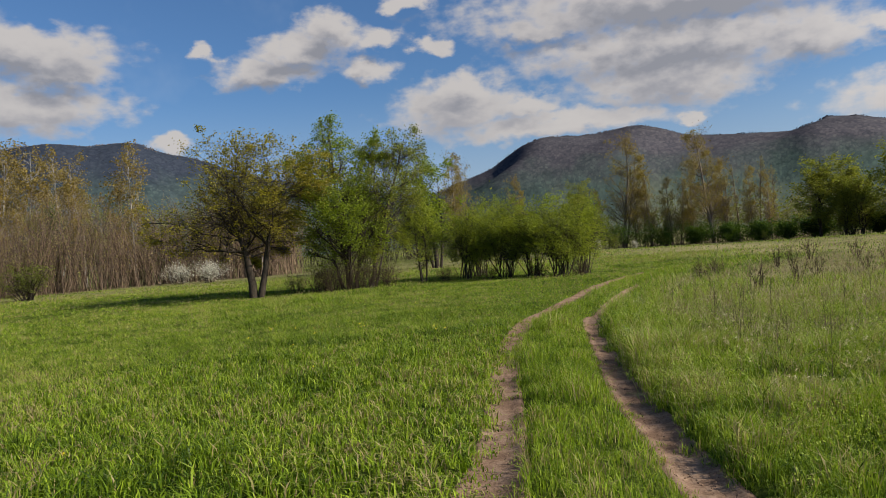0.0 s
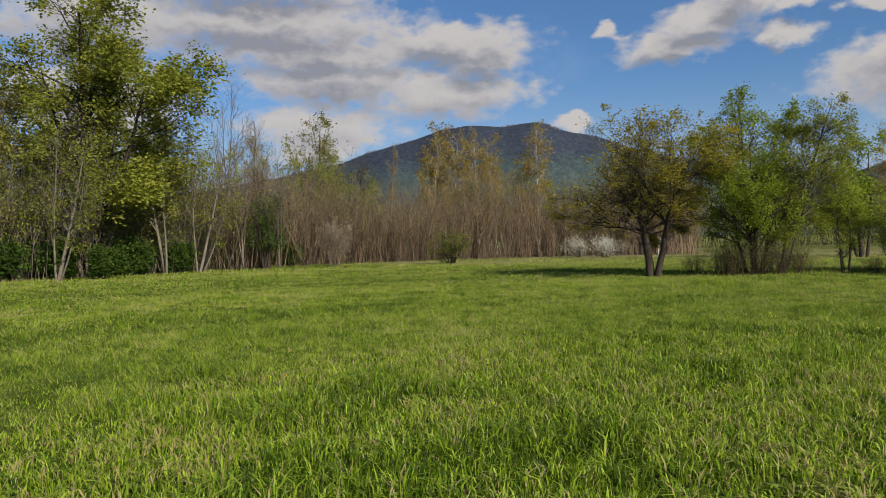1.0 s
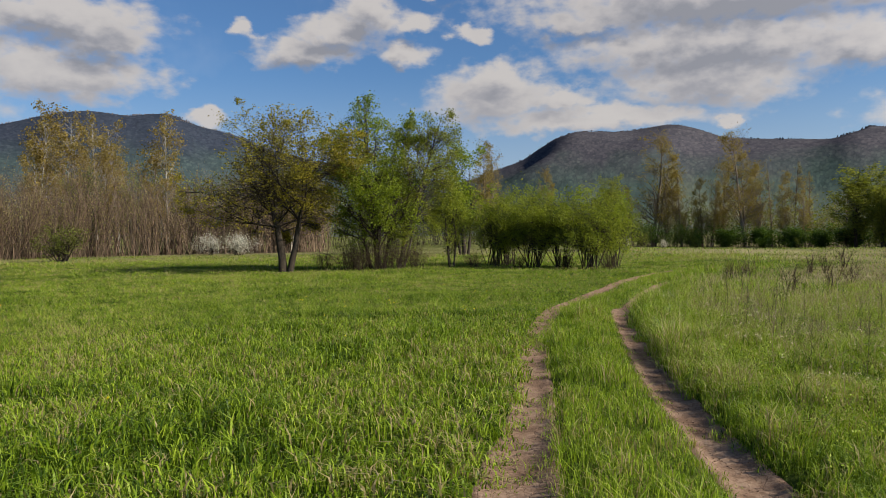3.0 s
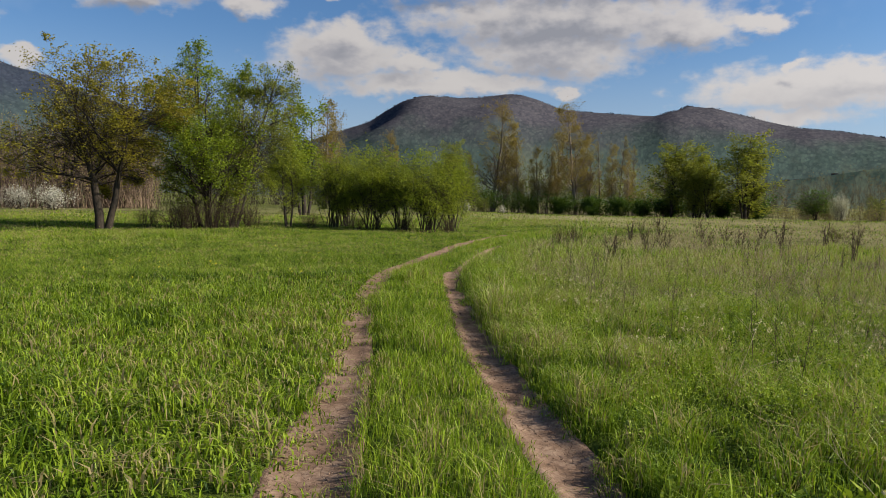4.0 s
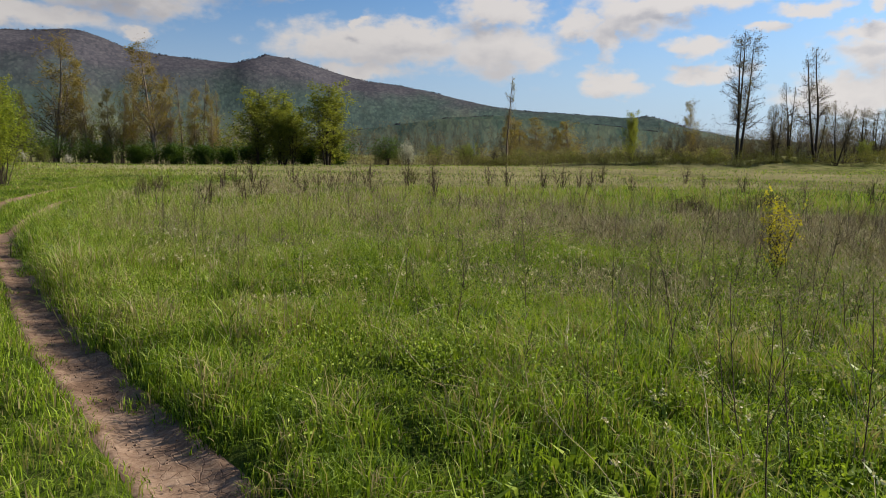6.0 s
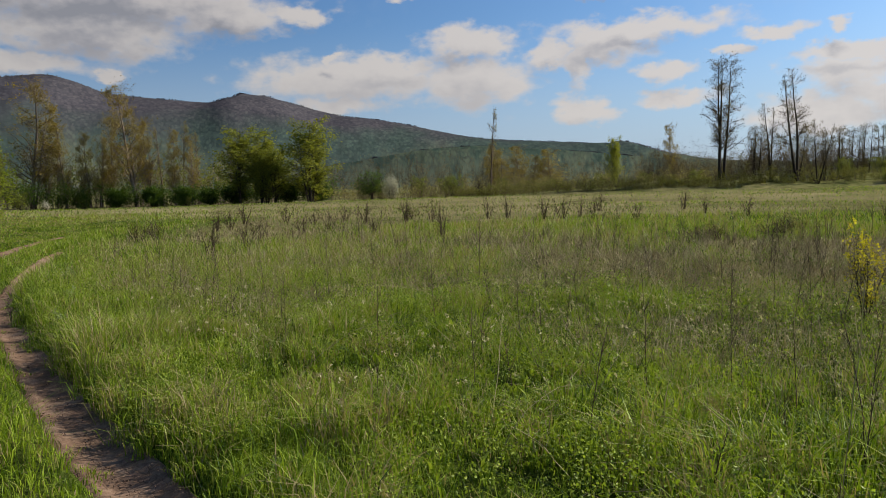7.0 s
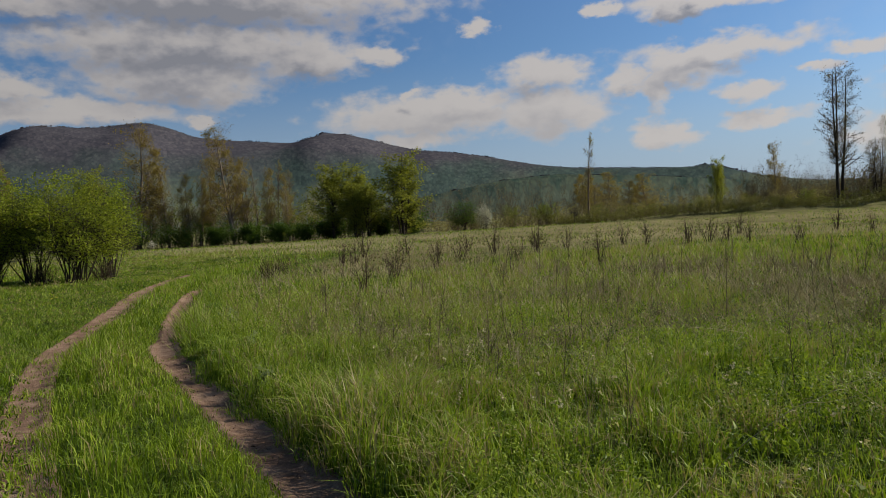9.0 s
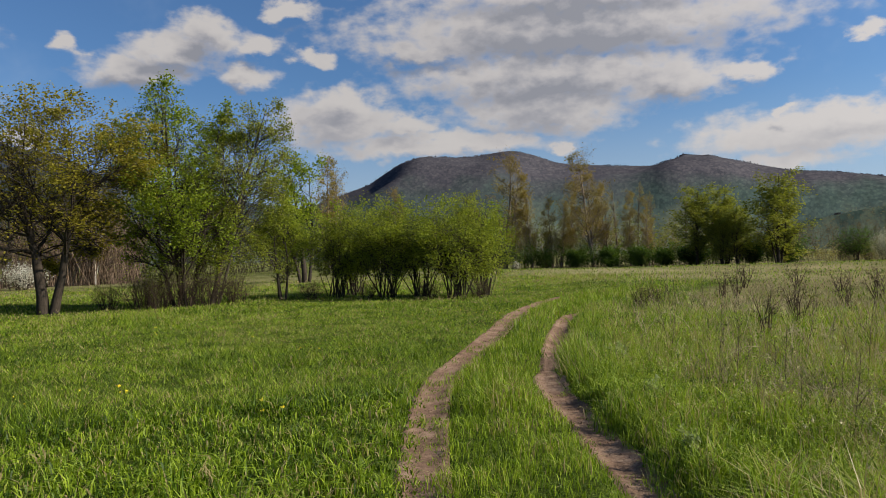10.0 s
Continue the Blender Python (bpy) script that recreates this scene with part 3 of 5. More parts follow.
FOOTHILL = [(22, 0.3), (30, 1.0), (37.7, 1.66), (40.6, 2.07), (43.2, 2.50), (45.8, 2.82), (49.3, 2.95), (51.9, 2.75), (55, 2.50), (58, 2.21), (60.8, 1.85), (66, 1.3), (74, 0.8), (84, 0.3)]
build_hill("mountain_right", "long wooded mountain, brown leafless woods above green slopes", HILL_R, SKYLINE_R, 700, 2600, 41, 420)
build_hill("mountain_left", "wooded mountain with a twin summit, blue-grey distance haze in its colour", HILL_L, SKYLINE_L, 900, 3000, 47, 500, 2200, 8.0)
build_hill("foothill", "low wooded foothill with lighter green patches", HILL_F, FOOTHILL, 420, 1000, 53, 160, 1200, 4.0)


# ---- trees ----
def norm(v):
    return v / np.maximum(np.linalg.norm(v, axis=-1, keepdims=True), 1e-9)


def rods(start, way, length, r0, r1, points, rng, bend, lift):
    """Curved rods, all at once: their points and radii."""
    b = len(start)
    p = np.zeros((b, points, 3))
    p[:, 0] = start
    d = norm(way)
    seg = (length / (points - 1))[:, None]
    for k in range(1, points):
        d = norm(d + rng.normal(0, bend, (b, 3)) + np.array([0, 0, lift]))
        p[:, k] = p[:, k - 1] + d * seg
    t = np.linspace(0, 1, points)[None]
    return p, r0[:, None] * (1 - t) + r1[:, None] * t


def tubes(p, r, sides):
    """Verts and quads of tubes round rods."""
    b, n, _ = p.shape
    tan = np.zeros_like(p)
    tan[:, 1:-1] = p[:, 2:] - p[:, :-2]
    tan[:, 0], tan[:, -1] = p[:, 1] - p[:, 0], p[:, -1] - p[:, -2]
    tan = norm(tan)
    ref = np.where(np.abs(tan[:, :1, 2:]) > 0.9, np.array([1.0, 0, 0]), np.array([0, 0, 1.0]))
    u = norm(np.cross(tan, np.broadcast_to(ref, tan.shape)))
    v = np.cross(tan, u)
    a = np.arange(sides) * 2 * np.pi / sides
    ring = p[:, :, None] + r[:, :, None, None] * (u[:, :, None] * np.cos(a)[:, None] + v[:, :, None] * np.sin(a)[:, None])
    idx = np.arange(b * n * sides).reshape(b, n, sides)
    nxt = np.roll(idx, -1, 2)
    quads = np.stack([idx[:, :-1], nxt[:, :-1], nxt[:, 1:], idx[:, 1:]], -1).reshape(-1, 4)
    return ring.reshape(-1, 3), quads


def sprout(p, r, count, rng, t0, t1, angle, spread, out=0.0):
    """Starts, ways and thickness of the branches that leave rods."""
    b, n, _ = p.shape
    t = rng.uniform(t0, t1, (b, count)) * (n - 1)
    k = np.minimum(t.astype(int), n - 2)
    f = (t - k)[..., None]
    rows = np.arange(b)[:, None]
    at = p[rows, k] * (1 - f) + p[rows, k + 1] * f
    tan = norm(p[rows, k + 1] - p[rows, k])
    side = rng.normal(0, 1, at.shape)
    side = side + out * at * np.array([1, 1, 0.0])
    side = norm(side - (side * tan).sum(-1, keepdims=True) * tan)
    ang = np.radians(rng.normal(angle, spread, (b, count)))[..., None]
    thick = r[rows, k] * (1 - f[..., 0]) + r[rows, k + 1] * f[..., 0]
    return at.reshape(-1, 3), (tan * np.cos(ang) + side * np.sin(ang)).reshape(-1, 3), thick.ravel(), (t / (n - 1)).ravel()


def leaves(at, size, rng, flat=0.5, shade=0.0):
    """Small folded leaves at places: verts, triangles and tones. shade: added to the tone of each."""
    n = len(at)
    d = norm(rng.normal(0, 1, (n, 3)) * np.array([1, 1, flat]))
    s = norm(np.cross(d, rng.normal(0, 1, (n, 3))))
    size = (size * rng.uniform(0.6, 1.35, n))[:, None]
    up = norm(np.cross(d, s)) * size * 0.12
    v = np.stack([at - d * size * 0.5, at + s * size * 0.34 + up, at + d * size * 0.5, at - s * size * 0.34 + up], 1)
    i = np.arange(n)[:, None] * 4
    tri = np.concatenate([i + [0, 1, 2], i + [0, 2, 3]])
    tone = np.repeat(np.clip(rng.normal(0.5, 0.2, n) + shade, 0, 1), 4)
    return v.reshape(-1, 3), tri, tone


def within(start, way, length, hull):
    """Shorten branches that would leave an ellipsoid (centre z, radius across, radius up, centre x)."""
    if hull is None:
        return length
    cz, rx, rz, cx = (*hull, 0.0)[:4]
    scale = np.array([rx, rx, rz])
    s, d = (start - np.array([cx, 0, cz])) / scale, way / scale * length[:, None]
    a, b, c = (d * d).sum(1), 2 * (s * d).sum(1), (s * s).sum(1) - 1
    disc = np.sqrt(np.maximum(b * b - 4 * a * c, 0))
    k = np.where(c < 0, (-b + disc) / np.maximum(2 * a, 1e-9), 0.25)
    return length * np.clip(k, 0.08, 1.0)


def tree(name, label, category, seed, stems, levels, leaf, bark, foliage, hull=None, trunk_lift=0.05, sides=7, group="", clump=None, gap=0.30, rim=0.0):
    """A tree or bush. stems: (x, y, lean in degrees, towards in degrees, length, radius, points).
    levels: (count, length, angle, spread, from, points, bend, lift, taper) of each order of branches. leaf: (per twig, size, scatter).
    clump, gap: size of the leaf clusters and how much air lies between them. rim: how bare the inside of the crown is."""
    rng = np.random.default_rng(seed)
    base = new(name)
    base.empty_display_size = 0.2
    tagged(base, label, category, group)
    wood_v, wood_f, total = [], [], 0
    start = np.array([(s[0], s[1], -0.12) for s in stems], float)
    way = np.array([(math.sin(radians(s[2])) * math.sin(radians(s[3])), math.sin(radians(s[2])) * math.cos(radians(s[3])), math.cos(radians(s[2]))) for s in stems])
    p, r = rods(start, way, np.array([s[4] for s in stems], float), np.array([s[5] for s in stems], float), np.array([s[5] * 0.09 for s in stems], float), stems[0][6], rng, 0.07 if stems[0][6] < 10 else 0.03, trunk_lift)
    orders = [(p, r, sides)]
    for count, length, angle, spread, t0, points, bend, lift, taper in levels:
        at, d, thick, t = sprout(p, r, count, rng, t0, 0.98, angle, spread, out=0.25)
        ln = length * rng.uniform(0.55, 1.2, len(at)) * (1.15 - 0.55 * t)
        ln = np.minimum(ln, within(at, d, ln, hull) * rng.uniform(0.78, 1.28, len(at)))
        r0 = np.minimum(thick * 0.75, thick * taper + 0.002)
        p, r = rods(at, d, ln, r0, r0 * 0.3, points, rng, bend, lift)
        orders.append((p, r, 4 if len(at) < 900 else 3))
    if len(stems) <= 4:
        for k in range(len(stems)):
            v, f = tubes(orders[0][0][k:k + 1], orders[0][1][k:k + 1], sides)
            part("trunk", mesh_of("trunk", v, [f], bark, smooth=True), base)
        orders = orders[1:]
    for p_, r_, s_ in orders:
        v, f = tubes(p_, r_, s_)
        wood_v.append(v)
        wood_f.append(f + total)
        total += len(v)
    part("branchwork", mesh_of("branchwork", np.vstack(wood_v), [np.vstack(wood_f)], bark, smooth=True), base)["kind"] = "stuff"
    per, size, scatter = leaf
    if per:
        k = int(per * len(p))
        pick = rng.integers(0, len(p), k)
        t = rng.uniform(0.15, 1.0, k) * (p.shape[1] - 1)
        j = np.minimum(t.astype(int), p.shape[1] - 2)
        f = (t - j)[:, None]
        at = p[pick, j] * (1 - f) + p[pick, j + 1] * f + rng.normal(0, scatter, (k, 3))
        cell = clump or (0.28 * hull[1] if hull else 0.6)
        cluster = vnoise(at[:, 0] + 0.9 * at[:, 2], at[:, 1] - 0.7 * at[:, 2], cell, seed)
        keep = (at[:, 2] > 0.1) & (rng.random(k) < 0.08 + 0.92 * step(cluster, gap - 0.16, gap + 0.16))
        if hull and rim:
            deep = np.sqrt(((at[:, 0] - (*hull, 0.0)[3]) ** 2 + at[:, 1] ** 2) / hull[1] ** 2 + (at[:, 2] - hull[0]) ** 2 / hull[2] ** 2)
            keep &= rng.random(k) < 1 - rim * (1 - step(deep, 0.5, 0.9))
        v, tri, tone = leaves(at[keep], size, rng, 0.5, 0.55 * (cluster[keep] - 0.55))
        part("crown", mesh_of("crown", v, [tri], foliage, tone), base)["kind"] = "stuff"
    return base


def stand(ob, x, y, turn=0.0, size=1.0, tall=None, lean=0.0):
    """Move a built thing to its place in the plan."""
    z = float(ground_z(x, y))
    ob.matrix_world = pose(x, y, z, lean, 0, turn) @ Matrix.Diagonal((size, size, tall or size, 1))
    return ob


def again(ob, x, y, turn=0.0, size=1.0, tall=None, lean=0.0, label=""):
    """Another one of the same kind at another place."""
    m = pose(x, y, float(ground_z(x, y)), lean, 0, turn) @ Matrix.Diagonal((size, size, tall or size, 1))
    keep = ob.scale.copy()
    ob.scale = (1, 1, 1)
    made = copy_thing(ob, m)
    ob.scale = keep
    return tagged(made, label)


# ---- the trees in the middle of the field ----
oak = tree("oak_tree", "spreading twin-stemmed tree with sparse yellowish young leaves", "tree", 11,
           [(-0.10, 0.0, 3, 285, 4.9, 0.155, 9), (0.12, 0.0, 12, 80, 4.7, 0.125, 9), (-0.05, 0.12, 14, 310, 4.4, 0.08, 9)],
           [(18, 3.7, 58, 14, 0.36, 9, 0.13, 0.035, 0.40), (12, 1.5, 48, 15, 0.2, 5, 0.18, 0.03, 0.50), (8, 0.62, 48, 18, 0.15, 3, 0.22, 0.03, 0.6)],
           (13.0, 0.068, 0.06), DARK_BARK, OAK_LEAF, hull=(3.95, 3.7, 2.6, -0.5), clump=0.7, gap=0.30, rim=0.35)
stand(oak, -6.25, 31.3, 0, 1.28, 1.10)
green = tree("field_maple", "tall upright tree in fresh bright green leaf", "tree", 12,
             [(0, 0, 3, 320, 6.6, 0.13, 10), (0.25, 0.2, 8, 60, 6.4, 0.085, 10), (-0.25, 0.1, 13, 285, 6.0, 0.08, 10), (0.1, -0.2, 12, 190, 5.4, 0.07, 10)],
             [(20, 2.7, 46, 13, 0.16, 7, 0.12, 0.09, 0.5), (9, 1.15, 42, 15, 0.2, 5, 0.15, 0.08, 0.55), (5, 0.5, 42, 16, 0.2, 2, 0.2, 0.06, 0.6)],
             (12.0, 0.078, 0.08), DARK_BARK, GREEN_LEAF, hull=(4.1, 2.35, 3.45, -0.1), trunk_lift=0.10, clump=0.75, gap=0.32)
stand(green, -2.35, 32.2, 0, 1.08, 1.03)
olive = tree("wild_pear", "slanting slender tree with sparse olive leaves", "tree", 13,
             [(0, 0, 12, 75, 6.9, 0.10, 10), (0.2, -0.1, 17, 88, 5.6, 0.055, 10), (0.05, 0.15, 5, 60, 5.6, 0.05, 10)],
             [(20, 2.3, 46, 12, 0.18, 7, 0.11, 0.07, 0.45), (9, 0.95, 44, 15, 0.2, 5, 0.15, 0.06, 0.55), (5, 0.45, 42, 16, 0.2, 2, 0.2, 0.05, 0.6)],
             (8.0, 0.070, 0.07), BARK, OLIVE_LEAF, hull=(4.3, 2.1, 3.4, 0.9), trunk_lift=0.05, clump=0.6, gap=0.38)
stand(olive, -1.45, 32.6, 0, 1.05, 1.04)


def bush(name, label, seed, stems, reach, rise, leaf, foliage, bark, thick=0.03, group="", twigs=(8, 7), fine=2, bare=0.25, gap=0.30):
    """A many-stemmed bush that fans out from the ground. bare: the share of each stem that carries no twigs."""
    rng = random.Random(seed)
    feet = [(rng.uniform(-0.16, 0.16) * reach, rng.uniform(-0.16, 0.16) * reach, rng.uniform(2, min(46, 1.2 * math.degrees(math.atan2(reach, rise)))), 360 * (i + rng.random()) / stems,
             rise * rng.uniform(0.66, 1.02), thick * rng.uniform(0.6, 1.2), 7) for i in range(stems)]
    low_ = 0.30 * bare
    return tree(name, label, "bush", seed, feet,
                [(twigs[0], rise * 0.38, 52, 20, bare, 5, 0.22, 0.02, 0.6), (twigs[1], rise * 0.16, 52, 20, 0.15, fine, 0.25, 0.02, 0.6)],
                leaf, bark, foliage, hull=(rise * (0.52 + low_), reach, rise * (0.52 - low_)), sides=4, group=group, clump=0.30 * reach, gap=gap)


hawthorn = bush("field_bush", "broad bush of many dark stems in fresh green leaf", 21, 30, 2.0, 3.7, (8.0, 0.070, 0.10), BUSH_LEAF, DARK_BARK, 0.024, "bushes in the field", twigs=(9, 8), bare=0.30, gap=0.30)
stand(hawthorn, 6.75, 30.4, 0, 0.98, 0.95)
again(hawthorn, 4.7, 32.6, 70, 0.96, 0.98)
hazel = bush("field_bush", "open bush with crooked dark stems and light leaves", 22, 22, 1.8, 3.5, (8.0, 0.070, 0.10), BUSH_LEAF, DARK_BARK, 0.026, "bushes in the field", twigs=(9, 8), bare=0.38, gap=0.33)
stand(hazel, 2.95, 33.6)
again(hazel, 7.9, 30.9, 130, 0.92, 0.95)
again(hawthorn, 3.8, 35.2, 200, 0.92)
again(hazel, 5.9, 32.2, 250, 0.95, 1.0)
sapling = tree("small_maple", "small two-stemmed tree with thin light green leaves", "tree", 23,
               [(-0.06, 0, 9, 280, 2.9, 0.055, 8), (0.1, 0, 16, 80, 2.9, 0.05, 8), (0.0, 0.1, 20, 330, 2.6, 0.035, 8)],
               [(13, 1.5, 50, 12, 0.25, 6, 0.14, 0.06, 0.5), (9, 0.7, 45, 15, 0.2, 4, 0.18, 0.04, 0.6), (5, 0.3, 42, 16, 0.2, 2, 0.2, 0.04, 0.6)],
               (7.0, 0.068, 0.08), DARK_BARK, BUSH_LEAF, hull=(2.3, 1.75, 1.6), clump=0.5, gap=0.34)
stand(sapling, 0.95, 33.0)
bramble = bush("bramble", "tangle of bare arching brown stems under the trees", 24, 30, 1.9, 1.45, (0.6, 0.05, 0.05), TWIG_LEAF, BRAMBLE_BARK, 0.015, "brambles under the trees", twigs=(7, 4))
stand(bramble, -3.6, 32.0)
for x, y, turn, size, tall in ((-2.2, 31.7, 80, 0.95, 1.15), (-4.7, 32.2, 160, 0.7, 0.8), (-0.6, 32.2, 220, 0.8, 0.85), (5.8, 30.6, 300, 0.6, 0.6), (7.4, 29.9, 30, 0.6, 0.6),
                               (-1.4, 31.8, 130, 0.8, 1.2), (-3.0, 31.6, 190, 0.8, 1.0), (2.0, 33.2, 250, 0.7, 0.6), (4.0, 32.6, 10, 0.6, 0.5)):
    again(bramble, x, y, turn, size, tall)
suckers = bush("sucker_shoots", "upright brown suckers with small green leaves round the trunks", 25, 15, 1.1, 2.6, (3.0, 0.055, 0.06), GREEN_LEAF, BRAMBLE_BARK, 0.012, "sucker shoots under the trees", twigs=(6, 5), bare=0.2, gap=0.36)
stand(suckers, -2.9, 32.4)
for x, y, turn, size, tall in ((-1.9, 32.1, 90, 0.9, 1.1), (-3.6, 32.6, 200, 0.9, 0.8), (-0.8, 32.6, 300, 0.8, 0.8)):
    again(suckers, x, y, turn, size, tall)

# ---- trees behind the field ----
mid_green = tree("young_ash", "middle-sized tree in bright green leaf behind the bushes", "tree", 31,
                 [(0, 0, 3, 0, 7.0, 0.14, 9), (0.2, 0.1, 13, 70, 6.0, 0.09, 9), (-0.2, 0, 13, 280, 5.6, 0.09, 9)],
                 [(16, 2.3, 48, 13, 0.22, 6, 0.12, 0.09, 0.5), (8, 1.0, 44, 15, 0.2, 2, 0.15, 0.06, 0.55)],
                 (22.0, 0.13, 0.16), DARK_BARK, GREEN_LEAF, hull=(4.8, 2.9, 3.7))
stand(mid_green, 2.6, 54.0, 0, 1.3, 1.2)
poplar = tree("poplar", "tall slender poplar with thin ochre young leaves", "tree", 32,
              [(0, 0, 3, 60, 16.5, 0.22, 12), (0.3, 0.2, 9, 100, 13.0, 0.12, 12)],
              [(44, 4.0, 44, 10, 0.2, 6, 0.1, 0.07, 0.4), (8, 1.5, 45, 14, 0.2, 2, 0.14, 0.08, 0.5)],
              (11.0, 0.17, 0.2), TAN_BARK, OCHRE_LEAF, hull=(10.0, 2.7, 8.0), trunk_lift=0.12, group="poplars", clump=1.3, gap=0.32)
stand(poplar, 33.7, 109.0, 0, 1.4, 1.04)
again(poplar, 44.6, 101.6, 60, 1.35, 1.02, lean=-5, label="leaning tall poplar with ochre leaves and pale trunk")
again(poplar, 8.5, 89.0, 130, 0.70)
again(poplar, 6.0, 79.0, 250, 0.70)
again(poplar, 15.0, 96.0, 10, 0.62)
again(poplar, 40.3, 106.4, 200, 0.62)
again(poplar, 42.0, 107.5, 300, 0.6)
for x, y, turn, size, tall in ((36.6, 112.0, 40, 0.62, 0.66), (38.4, 109.5, 110, 0.66, 0.72), (47.6, 103.6, 170, 0.60, 0.74), (49.6, 100.5, 230, 0.58, 0.64), (43.8, 108.4, 280, 0.62, 0.68), (30.0, 113.0, 330, 0.62, 0.56), (51.6, 98.6, 80, 0.5, 0.6)):
    again(poplar, x, y, turn, size, tall, label="middle-sized thin poplar with sparse brownish young leaves")
again(poplar, 109.4, 55.5, 40, 0.62)
birch = tree("birch", "slim birch with white trunk and ochre spring leaves", "tree", 33,
             [(0, 0, 2, 40, 12.6, 0.12, 11), (0.2, 0.1, 8, 200, 9.5, 0.07, 11)],
             [(34, 3.0, 44, 9, 0.36, 6, 0.1, 0.06, 0.4), (7, 1.2, 40, 14, 0.2, 2, 0.14, 0.05, 0.5)],
             (12.0, 0.18, 0.17), PALE_BARK, OCHRE_LEAF, hull=(8.8, 2.3, 4.9), trunk_lift=0.12, group="birches in the thicket", clump=0.9, gap=0.28)
stand(birch, -35.0, 66.0, 0, 1.04)
for x, y, turn, size in ((-33.6, 67.7, 70, 1.03), (-32.0, 70.6, 140, 1.0), (-31.0, 73.2, 220, 0.98), (-24.2, 67.5, 300, 0.98), (-36.5, 69.5, 20, 0.92), (-12.5, 66.0, 100, 0.55)):
    again(birch, x, y, turn, size)
alder = tree("alder", "full young alder in yellow-green leaf", "tree", 34,
             [(0, 0, 2, 0, 9.4, 0.15, 10), (0.2, 0, 9, 90, 7.0, 0.08, 10), (-0.2, 0, 9, 270, 7.0, 0.08, 10)],
             [(26, 3.0, 52, 12, 0.12, 6, 0.1, 0.05, 0.45), (8, 0.95, 42, 14, 0.2, 2, 0.14, 0.06, 0.5)],
             (15.0, 0.19, 0.22), DARK_BARK, ALDER_LEAF, hull=(5.0, 3.0, 5.2), trunk_lift=0.12, group="alders beyond the fallow")
stand(alder, 57.0, 79.0, 0, 1.5, 1.10)
for x, y, turn, size, tall in ((51.9, 87.4, 50, 1.4, 1.04), (55.0, 86.0, 120, 1.3, 1.0), (54.3, 82.8, 200, 0.9, 0.70), (53.0, 84.0, 260, 0.8, 0.75), (58.6, 80.5, 300, 0.95, 0.55), (15.0, 60.0, 20, 0.62, 0.64),
                               (83.7, 50.8, 10, 0.5, 0.72), (60.0, 82.0, 90, 0.5, 0.5)):
    again(alder, x, y, turn, size, tall)
bare = tree("bare_alder", "bare dark alder with upright stems and fine twigs", "tree", 35,
            [(-0.5, 0, 3, 270, 13.0, 0.17, 12), (0.0, 0.2, 2, 60, 13.8, 0.19, 12), (0.5, 0, 7, 90, 13.0, 0.17, 12)],
            [(50, 2.4, 58, 12, 0.22, 5, 0.14, 0.03, 0.28), (9, 0.95, 48, 16, 0.15, 2, 0.2, 0.0, 0.6)],
            (4.0, 0.12, 0.14), DARK_BARK, TWIG_HAZE, hull=(8.0, 2.8, 6.6), trunk_lift=0.12, group="bare alders on the bank")
stand(bare, 82.8, 36.5, 0, 1.03)
crook = tree("bare_alder", "bare forked alder with crooked stems", "tree", 36,
             [(0, 0, 17, 285, 12.0, 0.17, 12), (0.15, 0, 7, 80, 12.6, 0.18, 12), (0.3, 0, 30, 95, 7.0, 0.10, 12)],
             [(36, 2.3, 55, 12, 0.34, 5, 0.15, 0.03, 0.3), (9, 0.95, 48, 16, 0.15, 2, 0.2, 0.0, 0.6)],
             (3.0, 0.12, 0.14), DARK_BARK, TWIG_HAZE, hull=(7.6, 3.0, 5.6), trunk_lift=0.10, group="bare alders on the bank")
stand(crook, 87.2, 29.9, 0, 1.0)
again(crook, 88.3, 33.1, 40, 0.66)
again(crook, 87.8, 27.8, 100, 0.56)
for x, y, turn, size in ((117.3, 33.6, 10, 0.62), (127.8, 32.7, 80, 0.68), (130.2, 31.0, 150, 0.68), (132.5, 29.7, 230, 0.6), (119.2, 24.7, 300, 0.5), (113.0, 34.5, 200, 0.58),
                         (123.0, 33.2, 100, 0.62), (109.9, 19.6, 0, 0.42), (90.5, 35.5, 90, 0.5), (93.0, 36.5, 140, 0.5)):
    again(bare, x, y, turn, size)
thin = tree("bare_birch", "very thin tall bare birch beyond the fallow", "tree", 37,
            [(0, 0, 1.5, 80, 10.6, 0.13, 12)],
            [(46, 1.3, 40, 9, 0.36, 4, 0.12, 0.10, 0.4), (7, 0.6, 42, 14, 0.2, 2, 0.16, 0.05, 0.5)],
            (2.6, 0.10, 0.10), BRUSH_BARK, BRUSH_BUD, hull=(7.4, 0.95, 3.6), trunk_lift=0.2, group="thin bare trees")
stand(thin, 67.9, 58.1, 0, 1.0)
for x, y, turn, size in ((53.3, 105.1, 60, 1.2), (55.0, 104.0, 120, 1.05), (49.5, 104.0, 200, 1.1), (38.0, 112.0, 20, 0.95), (58.0, 100.0, 320, 0.9), (-38.9, 63.9, 90, 1.15), (47.5, 103.5, 300, 1.0), (61.0, 98.0, 10, 0.85)):
    again(thin, x, y, turn, size)
